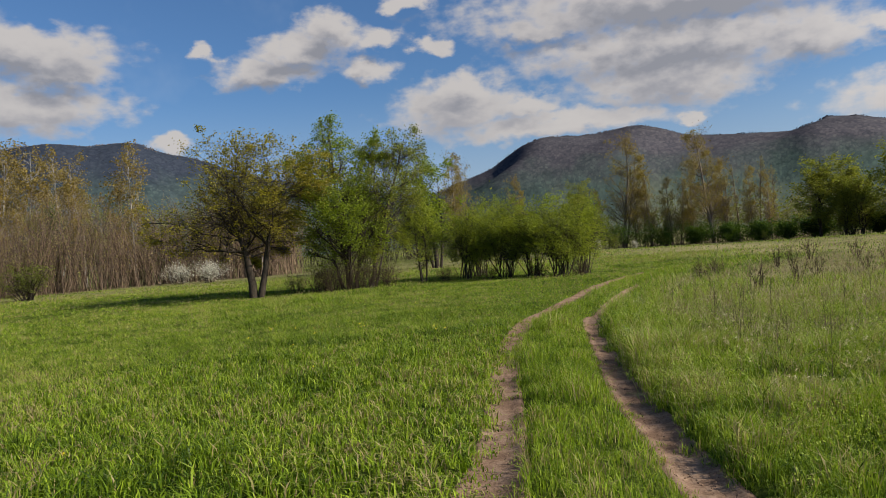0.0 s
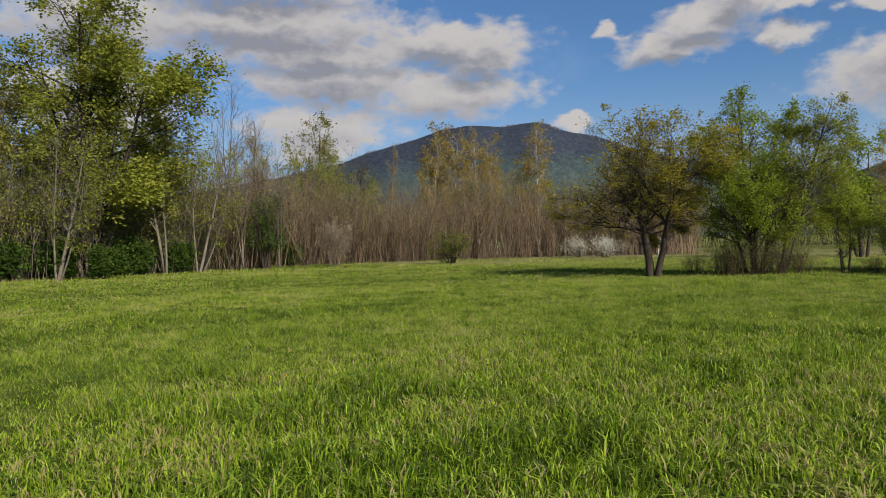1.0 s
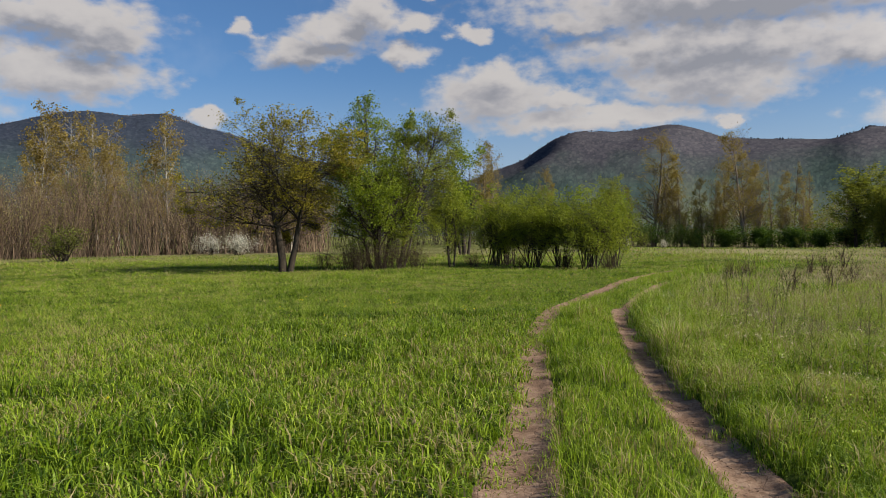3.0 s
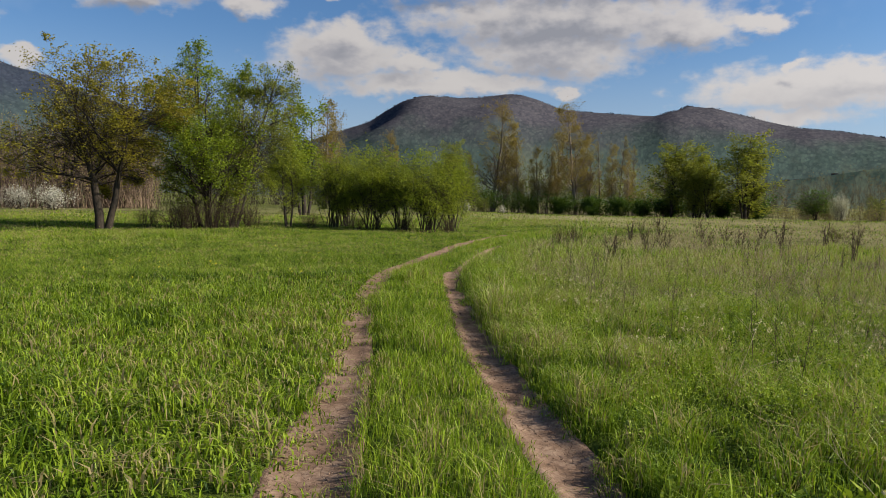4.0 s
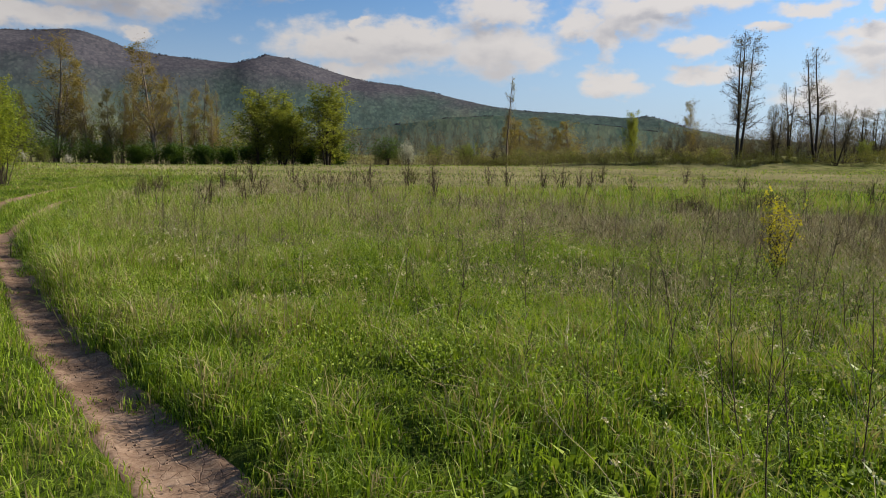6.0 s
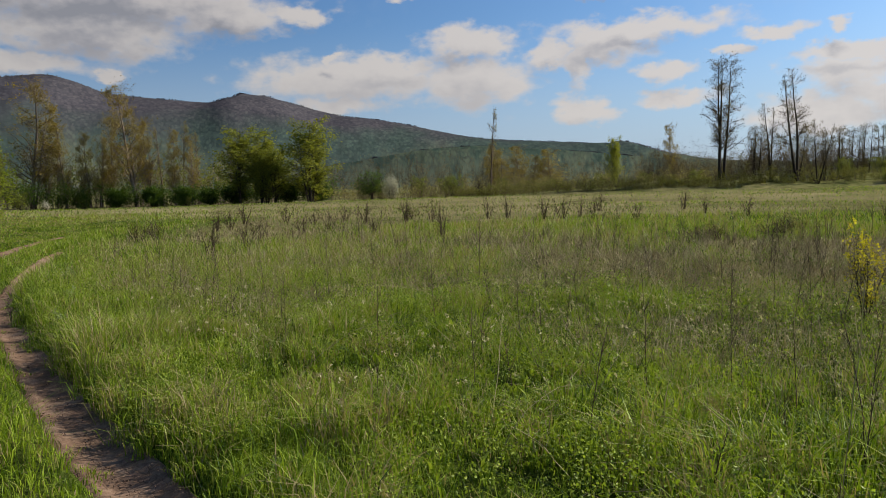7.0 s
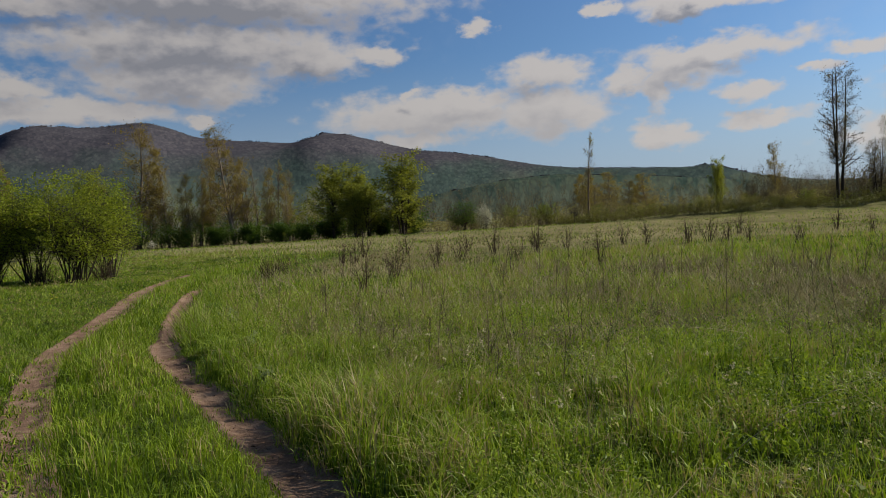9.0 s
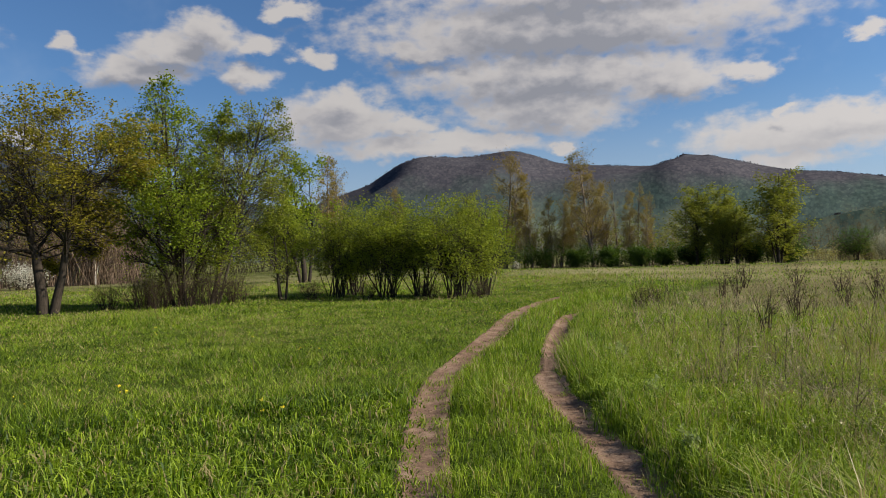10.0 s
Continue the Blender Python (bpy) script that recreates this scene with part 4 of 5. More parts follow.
spread = tree("bare_fruit_tree", "bare spreading fruit tree with low forked limbs", "tree", 38,
              [(0, 0, 8, 290, 4.2, 0.20, 9), (0.1, 0, 34, 275, 4.4, 0.12, 9), (0.1, 0, 26, 60, 4.4, 0.13, 9)],
              [(12, 2.4, 48, 13, 0.3, 7, 0.13, 0.06, 0.5), (8, 1.0, 45, 15, 0.2, 5, 0.16, 0.04, 0.55), (4, 0.5, 42, 15, 0.2, 2, 0.2, 0.02, 0.6)],
              (0.2, 0.08, 0.06), DARK_BARK, TWIG_LEAF, hull=(3.2, 3.4, 2.4))
stand(spread, 62.9, 8.2, 0, 1.0)
again(spread, 120.2, 18.1, 120, 1.3)
again(spread, -56.6, 82.1, 40, 2.5, 2.9)
again(spread, 70.0, 61.9, 200, 0.42)

# ---- the wood on the left ----
big = tree("maple_tree", "tall broad tree with bright olive-green young leaves", "tree", 41,
           [(0, 0, 5, 80, 17.0, 0.42, 12), (0.3, 0.2, 22, 300, 13.0, 0.26, 12), (0.3, -0.1, 24, 95, 12.5, 0.24, 12)],
           [(22, 6.0, 52, 13, 0.25, 8, 0.12, 0.06, 0.5), (9, 2.5, 45, 15, 0.2, 5, 0.15, 0.04, 0.5), (6, 1.1, 42, 16, 0.2, 2, 0.2, 0.02, 0.6)],
           (17.0, 0.185, 0.24), DARK_BARK, OLIVE_LEAF, hull=(10.6, 8.0, 9.6), clump=1.7, gap=0.30)
stand(big, -42.5, 31.4, 0, 1.22, 1.04)
slim = tree("slim_ash", "slim pale-stemmed ash in thin leaf at the wood's edge", "tree", 42,
            [(0, 0, 16, 60, 8.2, 0.12, 10), (-0.15, 0, 6, 300, 8.6, 0.08, 10), (0.2, 0, 26, 80, 6.5, 0.06, 10)],
            [(18, 2.3, 44, 12, 0.3, 6, 0.13, 0.07, 0.5), (8, 1.0, 42, 15, 0.2, 2, 0.16, 0.05, 0.55)],
            (8.0, 0.125, 0.14), GREY_BARK, OLIVE_LEAF, hull=(5.6, 2.9, 4.0), group="slim trees at the wood's edge")
stand(slim, -37.75, 26.1, 0, 1.0)
for x, y, turn, size in ((-41.1, 24.6, 80, 1.1), (-37.2, 33.2, 150, 1.1), (-36.5, 35.4, 30, 1.0), (-39.5, 29.0, 230, 1.05), (-41.0, 36.0, 310, 1.15), (-39.0, 22.5, 190, 1.0), (-44.0, 41.0, 60, 1.2), (-40.0, 39.5, 110, 1.05), (-43.0, 50.0, 10, 1.1), (-41.5, 57.0, 80, 1.05), (-38.0, 59.0, 150, 0.9), (-45.0, 61.0, 220, 1.25), (-36.0, 55.5, 290, 0.8), (-30.0, 62.0, 40, 0.75), (-26.5, 66.0, 130, 0.8), (-20.0, 69.0, 200, 0.8)):
    again(slim, x, y, turn, size)
tall_bare = tree("tall_bare_ash", "tall bare pale-grey ash with fine upswept twigs over the thicket", "tree", 40,
                 [(0, 0, 4, 70, 13.0, 0.10, 12), (0.2, 0.1, 10, 250, 11.0, 0.06, 12), (-0.2, 0.1, 14, 80, 10.0, 0.055, 12)],
                 [(20, 3.2, 38, 10, 0.35, 6, 0.1, 0.10, 0.5), (8, 1.3, 36, 12, 0.2, 4, 0.14, 0.08, 0.6)],
                 (0.5, 0.10, 0.05), GREY_BARK, BRUSH_BUD, hull=(8.6, 2.6, 5.4), trunk_lift=0.12, group="tall bare ashes over the thicket")
stand(tall_bare, -38.6, 40.3, 0, 1.05)
for x, y, turn, size in ((-40.5, 42.5, 145, 1.0), (-36.8, 42.0, 245, 0.85), (-39.0, 36.5, 20, 0.8), (-34.6, 41.2, 300, 0.66), (-41.5, 46.5, 80, 0.9), (-36.0, 39.0, 200, 0.7)):
    again(tall_bare, x, y, turn, size)
again(poplar, -49.9, 55.8, 90, 0.78)
cone = tree("hornbeam", "broad conical tree in pale olive leaf", "tree", 43,
            [(0, 0, 2, 0, 16.0, 0.26, 11), (0.2, 0, 10, 90, 12, 0.14, 11), (-0.2, 0, 10, 250, 12, 0.14, 11)],
            [(28, 5.0, 50, 12, 0.1, 6, 0.1, 0.05, 0.45), (9, 1.6, 42, 14, 0.2, 2, 0.14, 0.06, 0.5)],
            (12.0, 0.21, 0.25), BARK, HORNBEAM_LEAF, hull=(8.6, 4.0, 8.2))
stand(cone, -51.0, 67.7)
again(cone, -47.5, 66.0, 70, 0.72)
again(cone, -52.0, 30.0, 130, 1.3, 1.1)
again(cone, -46.5, 21.0, 240, 1.2, 0.95)
again(cone, -46.0, 38.5, 300, 1.0, 0.8)
again(cone, -51.0, 44.0, 20, 1.1, 0.8)
again(cone, -44.0, 27.0, 60, 0.8, 0.7)
ivy = bush("ivy_tree", "dense dark green ivy-clad shrub tree", 44, 12, 1.6, 5.6, (5.5, 0.15, 0.28), DUSK_LEAF, DARK_BARK, 0.05, "dark evergreen clumps")
stand(ivy, -35.3, 40.6)
for x, y, turn, size, tall in ((-36.0, 50.3, 60, 0.7, 1.02), (-29.3, 63.2, 120, 0.7, 1.35), (62.0, 73.0, 0, 1.25, 0.68)):
    again(ivy, x, y, turn, size, tall)
under = bush("dark_shrub", "low dark green shrub filling the foot of the wood", 49, 14, 2.1, 2.2, (9.0, 0.17, 0.18), DUSK_LEAF, DARK_BARK, 0.03, "dark shrubs at the wood's foot", twigs=(6, 6))
stand(under, 41.9, 101.7, 0, 1.2)
for x, y, turn, size in ((45.3, 98.0, 100, 1.3), (48.5, 95.5, 10, 1.25), (52.7, 89.8, 150, 1.3), (50.5, 92.5, 60, 1.1), (57.5, 84.5, 60, 1.3), (60.0, 81.0, 100, 1.1), (38.5, 104.5, 30, 1.0),
                         (-36.4, 28.0, 30, 0.9), (-39.0, 27.0, 200, 1.1), (-38.0, 31.5, 90, 1.1), (-40.0, 24.0, 10, 1.2), (-38.0, 35.0, 60, 1.0), (-36.5, 45.0, 100, 0.9)):
    again(under, x, y, turn, size)
shrub = bush("edge_shrub", "wide open shrub with yellow-green leaves at the wood's edge", 45, 18, 1.9, 2.9, (9.0, 0.10, 0.10), EDGE_LEAF, DARK_BARK, 0.035, "shrubs beyond the meadows", twigs=(5, 4))
stand(shrub, -24.2, 48.0, 0, 1.3, 0.85)
for x, y, turn, size, tall in ((72.1, 74.4, 40, 1.15, 1.1), (71.6, 67.6, 120, 1.05, 1.05), (76.0, 73.0, 200, 1.1, 1.0), (66.0, 75.5, 10, 0.9, 0.9), (43.7, 85.3, 60, 0.32, 0.45), (80.0, 66.0, 90, 1.0, 0.9),
                               (86.0, 62.0, 300, 0.9, 0.8), (38.5, 104.0, 30, 0.9, 0.9), (29.0, 98.0, 70, 0.9, 0.8), (25.5, 101.0, 170, 0.9, 0.9), (96.0, 60.0, 30, 1.1, 1.0), (104.0, 57.0, 30, 1.2, 1.0),
                               (95.0, 45.0, 30, 1.0, 0.9), (99.0, 28.0, 30, 1.1, 0.9), (103.0, 25.0, 90, 1.1, 0.9), (92.0, 22.0, 200, 1.0, 0.7), (98.0, 16.0, 20, 1.5, 1.1), (103.0, 14.0, 60, 1.5, 1.2), (108.0, 15.5, 100, 1.4, 1.0)):
    again(shrub, x, y, turn, size, tall)
bloom = bush("blossom_bush", "rounded bush covered in white spring blossom", 46, 16, 2.6, 2.0, (3.4, 0.08, 0.24), BLOOM, DARK_BARK, 0.03, "blossoming bushes")
stand(bloom, -15.7, 59.6, 0, 1.1, 0.95)
for x, y, turn, size, tall in ((-18.2, 60.0, 80, 0.9, 0.9), (62.6, 69.9, 10, 0.85, 1.6), (26.0, 96.0, 60, 0.5, 0.8), (30.5, 94.0, 0, 0.4, 0.6)):
    again(bloom, x, y, turn, size, tall)
pink = bush("blossom_bush", "upright bush with faded pinkish blossom at the wood's edge", 47, 14, 1.4, 3.6, (6.0, 0.09, 0.08),
            leaf_material("pale_bloom", (0.17, 0.130, 0.10), (0.28, 0.225, 0.18), (0.42, 0.35, 0.295)), BRUSH_BARK, 0.03, "blossoming bushes")
stand(pink, -31.3, 43.7)
golden = bush("yellow_shrub", "small upright shrub with golden-yellow leaves in the fallow", 48, 9, 0.26, 1.2, (3.0, 0.034, 0.02),
              leaf_material("golden_leaf", (0.22, 0.19, 0.015), (0.40, 0.34, 0.03), (0.55, 0.47, 0.06)), DARK_BARK, 0.008)
stand(golden, 8.92, 4.27, 0, 0.78, 0.92)
for x, y, turn, size, tall in ((104.8, 82.3, 30, 0.95, 0.52), (101.0, 84.0, 130, 0.9, 0.50), (98.0, 82.0, 210, 0.8, 0.46), (100.3, 71.4, 80, 1.0, 0.44), (97.0, 74.0, 300, 0.8, 0.38), (92.0, 76.0, 10, 0.8, 0.36)):
    again(poplar, x, y, turn, size, tall, label="broad ochre-leaved young poplar")




def thicket(name, label, line, depth, count, height, seed, bark, foliage, leaf, slope_=6.0):
    """A wood of thin stems along a line in the plan, reaching back from it."""
    rng = np.random.default_rng(seed)
    line = np.array(line, float)
    seg = np.linalg.norm(np.diff(line, axis=0), axis=1)
    s = rng.uniform(0, seg.sum(), count)
    k = np.searchsorted(np.cumsum(seg), s).clip(0, len(seg) - 1)
    f = (s - (np.cumsum(seg) - seg)[k]) / seg[k]
    a, b = line[k], line[k + 1]
    along = norm(b - a)
    back = np.c_[-along[:, 1], along[:, 0]]
    at = a + (b - a) * f[:, None] + back * (rng.beta(1.0, 1.6, count) * depth)[:, None] + rng.normal(0, 0.5, (count, 2))
    z = ground_z(at[:, 0], at[:, 1]) - 0.1
    tall = height * rng.uniform(0.55, 1.1, count) * (0.7 + 0.6 * vnoise(at[:, 0], at[:, 1], 7.0, seed))
    way = np.c_[rng.normal(0, 0.19, (count, 2)), np.ones(count)]
    p, r = rods(np.c_[at, z], way, tall, 0.009 + 0.0031 * tall, np.full(count, 0.006), 4, rng, 0.09, 0.02)
    v0, f0 = tubes(p, r, 3)
    at1, d, th, t = sprout(p, r, 5, rng, 0.2, 0.98, 30, 10)
    p1, r1 = rods(at1, d, np.repeat(tall, 5) * rng.uniform(0.15, 0.32, len(at1)), th * 0.6, th * 0.2 + 0.004, 2, rng, 0.1, 0.1)
    v1, f1 = tubes(p1, r1, 3)
    base = tagged(new(name), label, "thicket", kind="stuff")
    part("stems", mesh_of("stems", np.vstack([v0, v1]), [np.vstack([f0, f1 + len(v0)])], bark, smooth=True), base)
    per, size, scatter = leaf
    n = int(per * len(p1))
    pick = rng.integers(0, len(p1), n)
    u = rng.uniform(0.2, 1.0, (n, 1))
    spots = p1[pick, 0] * (1 - u) + p1[pick, 1] * u + rng.normal(0, scatter, (n, 3))
    v, tri, tone = leaves(spots, size, rng)
    part("buds", mesh_of("buds", v, [tri], foliage, tone), base)
    return base


thicket("thicket", "dense brown thicket of young leafless stems with first buds",
        [(-36.5, 38.0), (-35.5, 44.0), (-33.0, 49.5), (-28.0, 54.5), (-23.5, 60.5), (-17.0, 64.0), (-9.0, 66.0)][::-1], -14.0, 2900, 6.8, 51, THICKET_BARK, BRUSH_BUD, (3.0, 0.12, 0.2))
thicket("thicket", "dim young woodland behind the slim trees",
        [(-44.0, 14.0), (-39.5, 22.0), (-38.5, 30.0), (-37.0, 38.0)][::-1], -10.0, 900, 6.4, 52, GREY_BARK, OLIVE_LEAF, (6.0, 0.15, 0.2))
thicket("far_wood", "far grey-green young wood beyond the field",
        [(-70.0, 70.0), (-40.0, 86.0), (-20.0, 92.0), (2.0, 98.0), (22.0, 112.0)][::-1], -14.0, 1100, 7.5, 53, DARK_BARK, OLIVE_LEAF, (5.0, 0.26, 0.3))
thicket("far_wood", "far grey-green wood behind the tall poplars",
        [(22.0, 106.0), (36.0, 112.0), (50.0, 103.0), (62.0, 92.0)][::-1], -8.0, 700, 6.0, 54, TAN_BARK, OLIVE_LEAF, (5.0, 0.24, 0.3))
thicket("far_wood", "low dark far wood beyond the bank",
        [(62.0, 100.0), (84.0, 90.0), (106.0, 72.0), (116.0, 56.0), (128.0, 44.0), (140.0, 36.0)][::-1], -10.0, 900, 6.0, 55, BRAMBLE_BARK, TWIG_HAZE, (6.0, 0.18, 0.22))
thicket("far_wood", "brown leafless wood on the horizon behind the bank",
        [(104.0, 58.0), (112.0, 46.0), (122.0, 38.0), (134.0, 28.0), (138.0, 16.0), (140.0, 0.0)][::-1], -8.0, 1150, 6.6, 57, BRAMBLE_BARK, TWIG_HAZE, (7.0, 0.17, 0.18))
thicket("undergrowth", "dark tangled undergrowth at the foot of the far trees",
        [(30.0, 106.0), (40.0, 102.5), (46.0, 97.0), (51.0, 91.0), (56.0, 85.0), (61.0, 79.5)][::-1], -4.0, 420, 3.0, 58, DARK_BARK, DUSK_LEAF, (9.0, 0.20, 0.3))
thicket("undergrowth", "olive scrub behind the fallow and the bank",
        [(60.0, 77.0), (70.0, 70.0), (80.0, 61.0), (92.0, 52.0), (98.0, 44.0)][::-1], -6.0, 420, 2.6, 59, BRUSH_BARK, BRUSH_BUD, (4.0, 0.20, 0.3))
thicket("bank_brush", "low brown brush on the bank beyond the fallow",
        [(55.5, 52.5), (64.5, 44.5), (73.5, 37.5), (82.5, 31.0), (96.5, 21.0)][::-1], -4.0, 620, 1.25, 65, BRAMBLE_BARK, TWIG_LEAF, (8.0, 0.13, 0.16))
thicket("hedge", "low brown hedge along the foot of the bank",
        [(60.0, 74.0), (70.0, 65.0), (78.0, 57.0), (86.0, 48.0)][::-1], -3.0, 500, 1.4, 56, BRUSH_BARK, TWIG_LEAF, (2.0, 0.12, 0.12))


def build_mast():
    """A lattice mast with four legs, struts and a tip."""
    base = tagged(new("lattice_mast"), "far red-grey steel lattice mast", "mast")
    h, w = 66.0, 4.2
    for k in range(4):
        cx, cy = ((-1, -1), (1, -1), (1, 1), (-1, 1))[k]
        p = np.array([[[cx * w, cy * w, 0], [cx * 0.4, cy * 0.4, h]]], float)
        v, f = tubes(p, np.full((1, 2), 0.28), 4)
        part("leg", mesh_of("leg", v, [f], METAL), base)
    for lev in range(11):
        z0, z1 = h * lev / 11, h * (lev + 1) / 11
        for k in range(4):
            a, b = ((-1, -1), (1, -1), (1, 1), (-1, 1))[k], ((1, -1), (1, 1), (-1, 1), (-1, -1))[k]
            s0, s1 = w + (0.4 - w) * z0 / h, w + (0.4 - w) * z1 / h
            p = np.array([[[a[0] * s0, a[1] * s0, z0], [b[0] * s1, b[1] * s1, z1]]], float)
            v, f = tubes(p, np.full((1, 2), 0.16), 4)
            part("strut", mesh_of("strut", v, [f], METAL), base)
    base.matrix_world = pose(885.0, 172.0, -0.5)


build_mast()


# ---- grass and weeds ----
PACE = np.array([(0.2, -0.4), (0.8, 6.2)])     # the stretch of track from which the near grass is seen


def reach(x, y):
    a, b = PACE
    q = np.stack([x, y], -1)
    t = np.clip(((q - a) @ (b - a)) / ((b - a) @ (b - a)), 0, 1)
    return np.linalg.norm(q - (a + t[..., None] * (b - a)), axis=-1)


def scatter(rng, near, far, density, keep):
    """Places in the ring between two distances from the track, in the half that the track faces."""
    box = (-far - 1, far + 2, -min(far, 3.0), far + 7)
    n = int((box[1] - box[0]) * (box[3] - box[2]) * density)
    x, y = rng.uniform(box[0], box[1], n), rng.uniform(box[2], box[3], n)
    d = reach(x, y)
    az = np.degrees(np.arctan2(x - 0.5, y + 1.5))
    ok = (d >= near) & (d < far) & (az > -70) & (az < 98)
    x, y, d = x[ok], y[ok], d[ok]
    ok = rng.uniform(0, 1, len(x)) < keep(x, y)
    return x[ok], y[ok], d[ok]


def blades(x, y, tall, wide, lean, tone, rng, joints):
    """Blades of grass: verts, faces and tones. joints: 1 straight, 2 bent."""
    n = len(x)
    z = ground_z(x, y) - 0.01
    a, b = rng.uniform(0, 2 * np.pi, n), rng.uniform(0, 2 * np.pi, n)
    side = np.c_[np.cos(a), np.sin(a), np.zeros(n)] * (wide / 2)[:, None]
    fall = np.c_[np.cos(b), np.sin(b), np.zeros(n)] * (tall * lean)[:, None]
    foot = np.c_[x, y, z]
    up = np.array([0, 0, 1.0])
    if joints == 1:
        v = np.stack([foot - side, foot + side, foot + fall + up * tall[:, None]], 1)
        i = np.arange(n)[:, None] * 3
        return v.reshape(-1, 3), [i + [0, 1, 2]], np.repeat(tone, 3)
    mid = foot + fall * 0.30 + up * (tall * 0.58)[:, None]
    tip = foot + fall * 1.25 + up * (tall * (1.0 - 0.35 * lean))[:, None]
    v = np.stack([foot - side * 0.8, foot + side * 0.8, mid + side, mid - side, tip], 1)
    i = np.arange(n)[:, None] * 5
    return v.reshape(-1, 3), [i + [0, 1, 2, 3], i + [3, 2, 4]], np.repeat(tone, 5)


def grass(name, label, mat, batches):
    """One mesh of many blades."""
    vs, f3, f4, ts, total = [], [], [], [], 0
    for v, faces, tone in batches:
        for f in faces:
            (f3 if f.shape[1] == 3 else f4).append(f + total)
        vs.append(v)
        ts.append(tone)
        total += len(v)
    me = mesh_of(name, np.vstack(vs), [np.vstack(k) for k in (f3, f4) if k], mat, np.concatenate(ts))
    return tagged(new(name, me), label, "grass", kind="stuff")


def off_both(x, y):
    a, _ = off_rut(LEFT_LINE, x, y, 1)
    b, _ = off_rut(RIGHT_LINE, x, y, 2)
    return np.where(y < 28.5, a, 1.0), np.where(y < 23.4, b, 1.0)


def in_field(x, y):
    a, _ = off_both(x, y)
    return ((x < rut_x(LEFT_LINE, y)) & (y < 58)) * step(a + 0.30 * (vnoise(x, y, 0.17, 161) - 0.5) + 0.16 * (vnoise(x, y, 0.07, 165) - 0.5), -0.14, 0.06) * (1 - 0.65 * (np.hypot(x - 0.2, y - 0.3) < 3.3))


def in_strip(x, y):
    a, b = off_both(x, y)
    return ((x > rut_x(LEFT_LINE, y)) & (x < rut_x(RIGHT_LINE, y)) & (y < 33)) * step(np.minimum(a, b) + 0.22 * (vnoise(x, y, 0.17, 163) - 0.5), -0.07, 0.09)


def in_fallow(x, y):
    a, b = off_both(x, y)
    return (((x > rut_x(RIGHT_LINE, y)) & (b > -0.02)) | (y > 33) & (x > rut_x(LEFT_LINE, y))).astype(float)


RINGS = ((0.0, 7.5, 1.0, 2), (7.5, 13.0, 0.75, 1), (13.0, 24.0, 0.30, 1), (24.0, 45.0, 0.065, 1), (45.0, 90.0, 0.016, 1))


def width_at(d, base):
    return np.maximum(base, 0.00105 * d)


def heads_of(x, y, d, rng):
    """Short upright seed heads at the height of the blades' tips."""
    n = len(x)
    wide = np.maximum(0.006, 0.00105 * d) * rng.uniform(0.7, 1.3, n)
    tall = np.maximum(0.026, 0.0021 * d) * rng.uniform(0.6, 1.4, n)
    foot = np.c_[x, y, ground_z(x, y) + rng.uniform(0.05, 0.13, n)]
    a = rng.uniform(0, np.pi, n)
    side = np.c_[np.cos(a), np.sin(a), np.zeros(n)] * (wide / 2)[:, None]
    lean = np.c_[rng.normal(0, 0.35, (n, 2)), np.ones(n)] * tall[:, None]
    v = np.stack([foot, foot + lean * 0.45 + side, foot + lean, foot + lean * 0.45 - side], 1)
    i = np.arange(n)[:, None] * 4
    return v.reshape(-1, 3), [i + [0, 1, 2, 3]], np.repeat(np.where(rng.random(n) < 0.62, 1.15, rng.uniform(0.75, 0.86, n)), 4)


def grow_field():
    rng = np.random.default_rng(101)
    out = []
    for near, far, share, joints in RINGS:
        cell = 0.17 if near < 1 else 0.24 if near < 10 else 0.38 if near < 20 else 0.7 if near < 40 else 1.3
        x, y, d = scatter(rng, near, far, 1350 * share, lambda x, y: in_field(x, y) * (0.62 + 0.38 * step(vnoise(x, y, cell, 167), 0.25, 0.6)))
        clump = fractal(x, y, cell, 167, 2)
        a, _ = off_both(x, y)
        tuft = step(fractal(x, y, 1.7, 81), 0.52, 0.75)
        for cx, cy, rx, ry in ((-4.3, 6.7, 1.1, 0.3), (-7.2, 6.9, 0.8, 0.3), (-9.6, 10.8, 1.6, 0.4), (-1.0, 9.2, 0.9, 0.3)):
            tuft = np.maximum(tuft, 1.3 * np.exp(-(((x - cx) / rx) ** 2 + ((y - cy) / ry) ** 2)))
        edge = step(a, -0.1, 0.35)
        tall = (0.065 + 0.06 * (1 - step(d, 4, 9)) + 0.045 * fractal(x, y, 5.0, 83) + 0.10 * tuft * (1 - 0.5 * step(d, 7, 16))) * rng.uniform(0.5, 1.3, len(x)) * (0.40 + 0.60 * edge) * (0.45 + 1.1 * clump)
        tone = np.clip(0.51 + 0.78 * (clump - 0.5) + 0.5 * (fractal(x, y, 3.0, 85) - 0.5) - 0.22 * tuft + rng.normal(0, 0.30, len(x)) + 0.06 * step(d, 12, 40), 0, 1)
        out.append(blades(x, y, 0.86 * tall, width_at(d, 0.0115) * rng.uniform(0.55, 1.4, len(x)), rng.uniform(0.1, 1.15, len(x)) + 0.2 * step(d, 7, 9), tone, rng, joints))
        # ripening heads and dry tips among the blades
        if near < 40:
            x, y, d = scatter(rng, near, far, (120, 85, 42, 14)[RINGS.index((near, far, share, joints))], lambda x, y: in_field(x, y) * (0.25 + 0.75 * step(fractal(x, y, 2.2, 169), 0.36, 0.62)))
            out.append(heads_of(x, y, d, rng))
    return grass("field_grass", "bright green young grass of the field", FIELD, out)


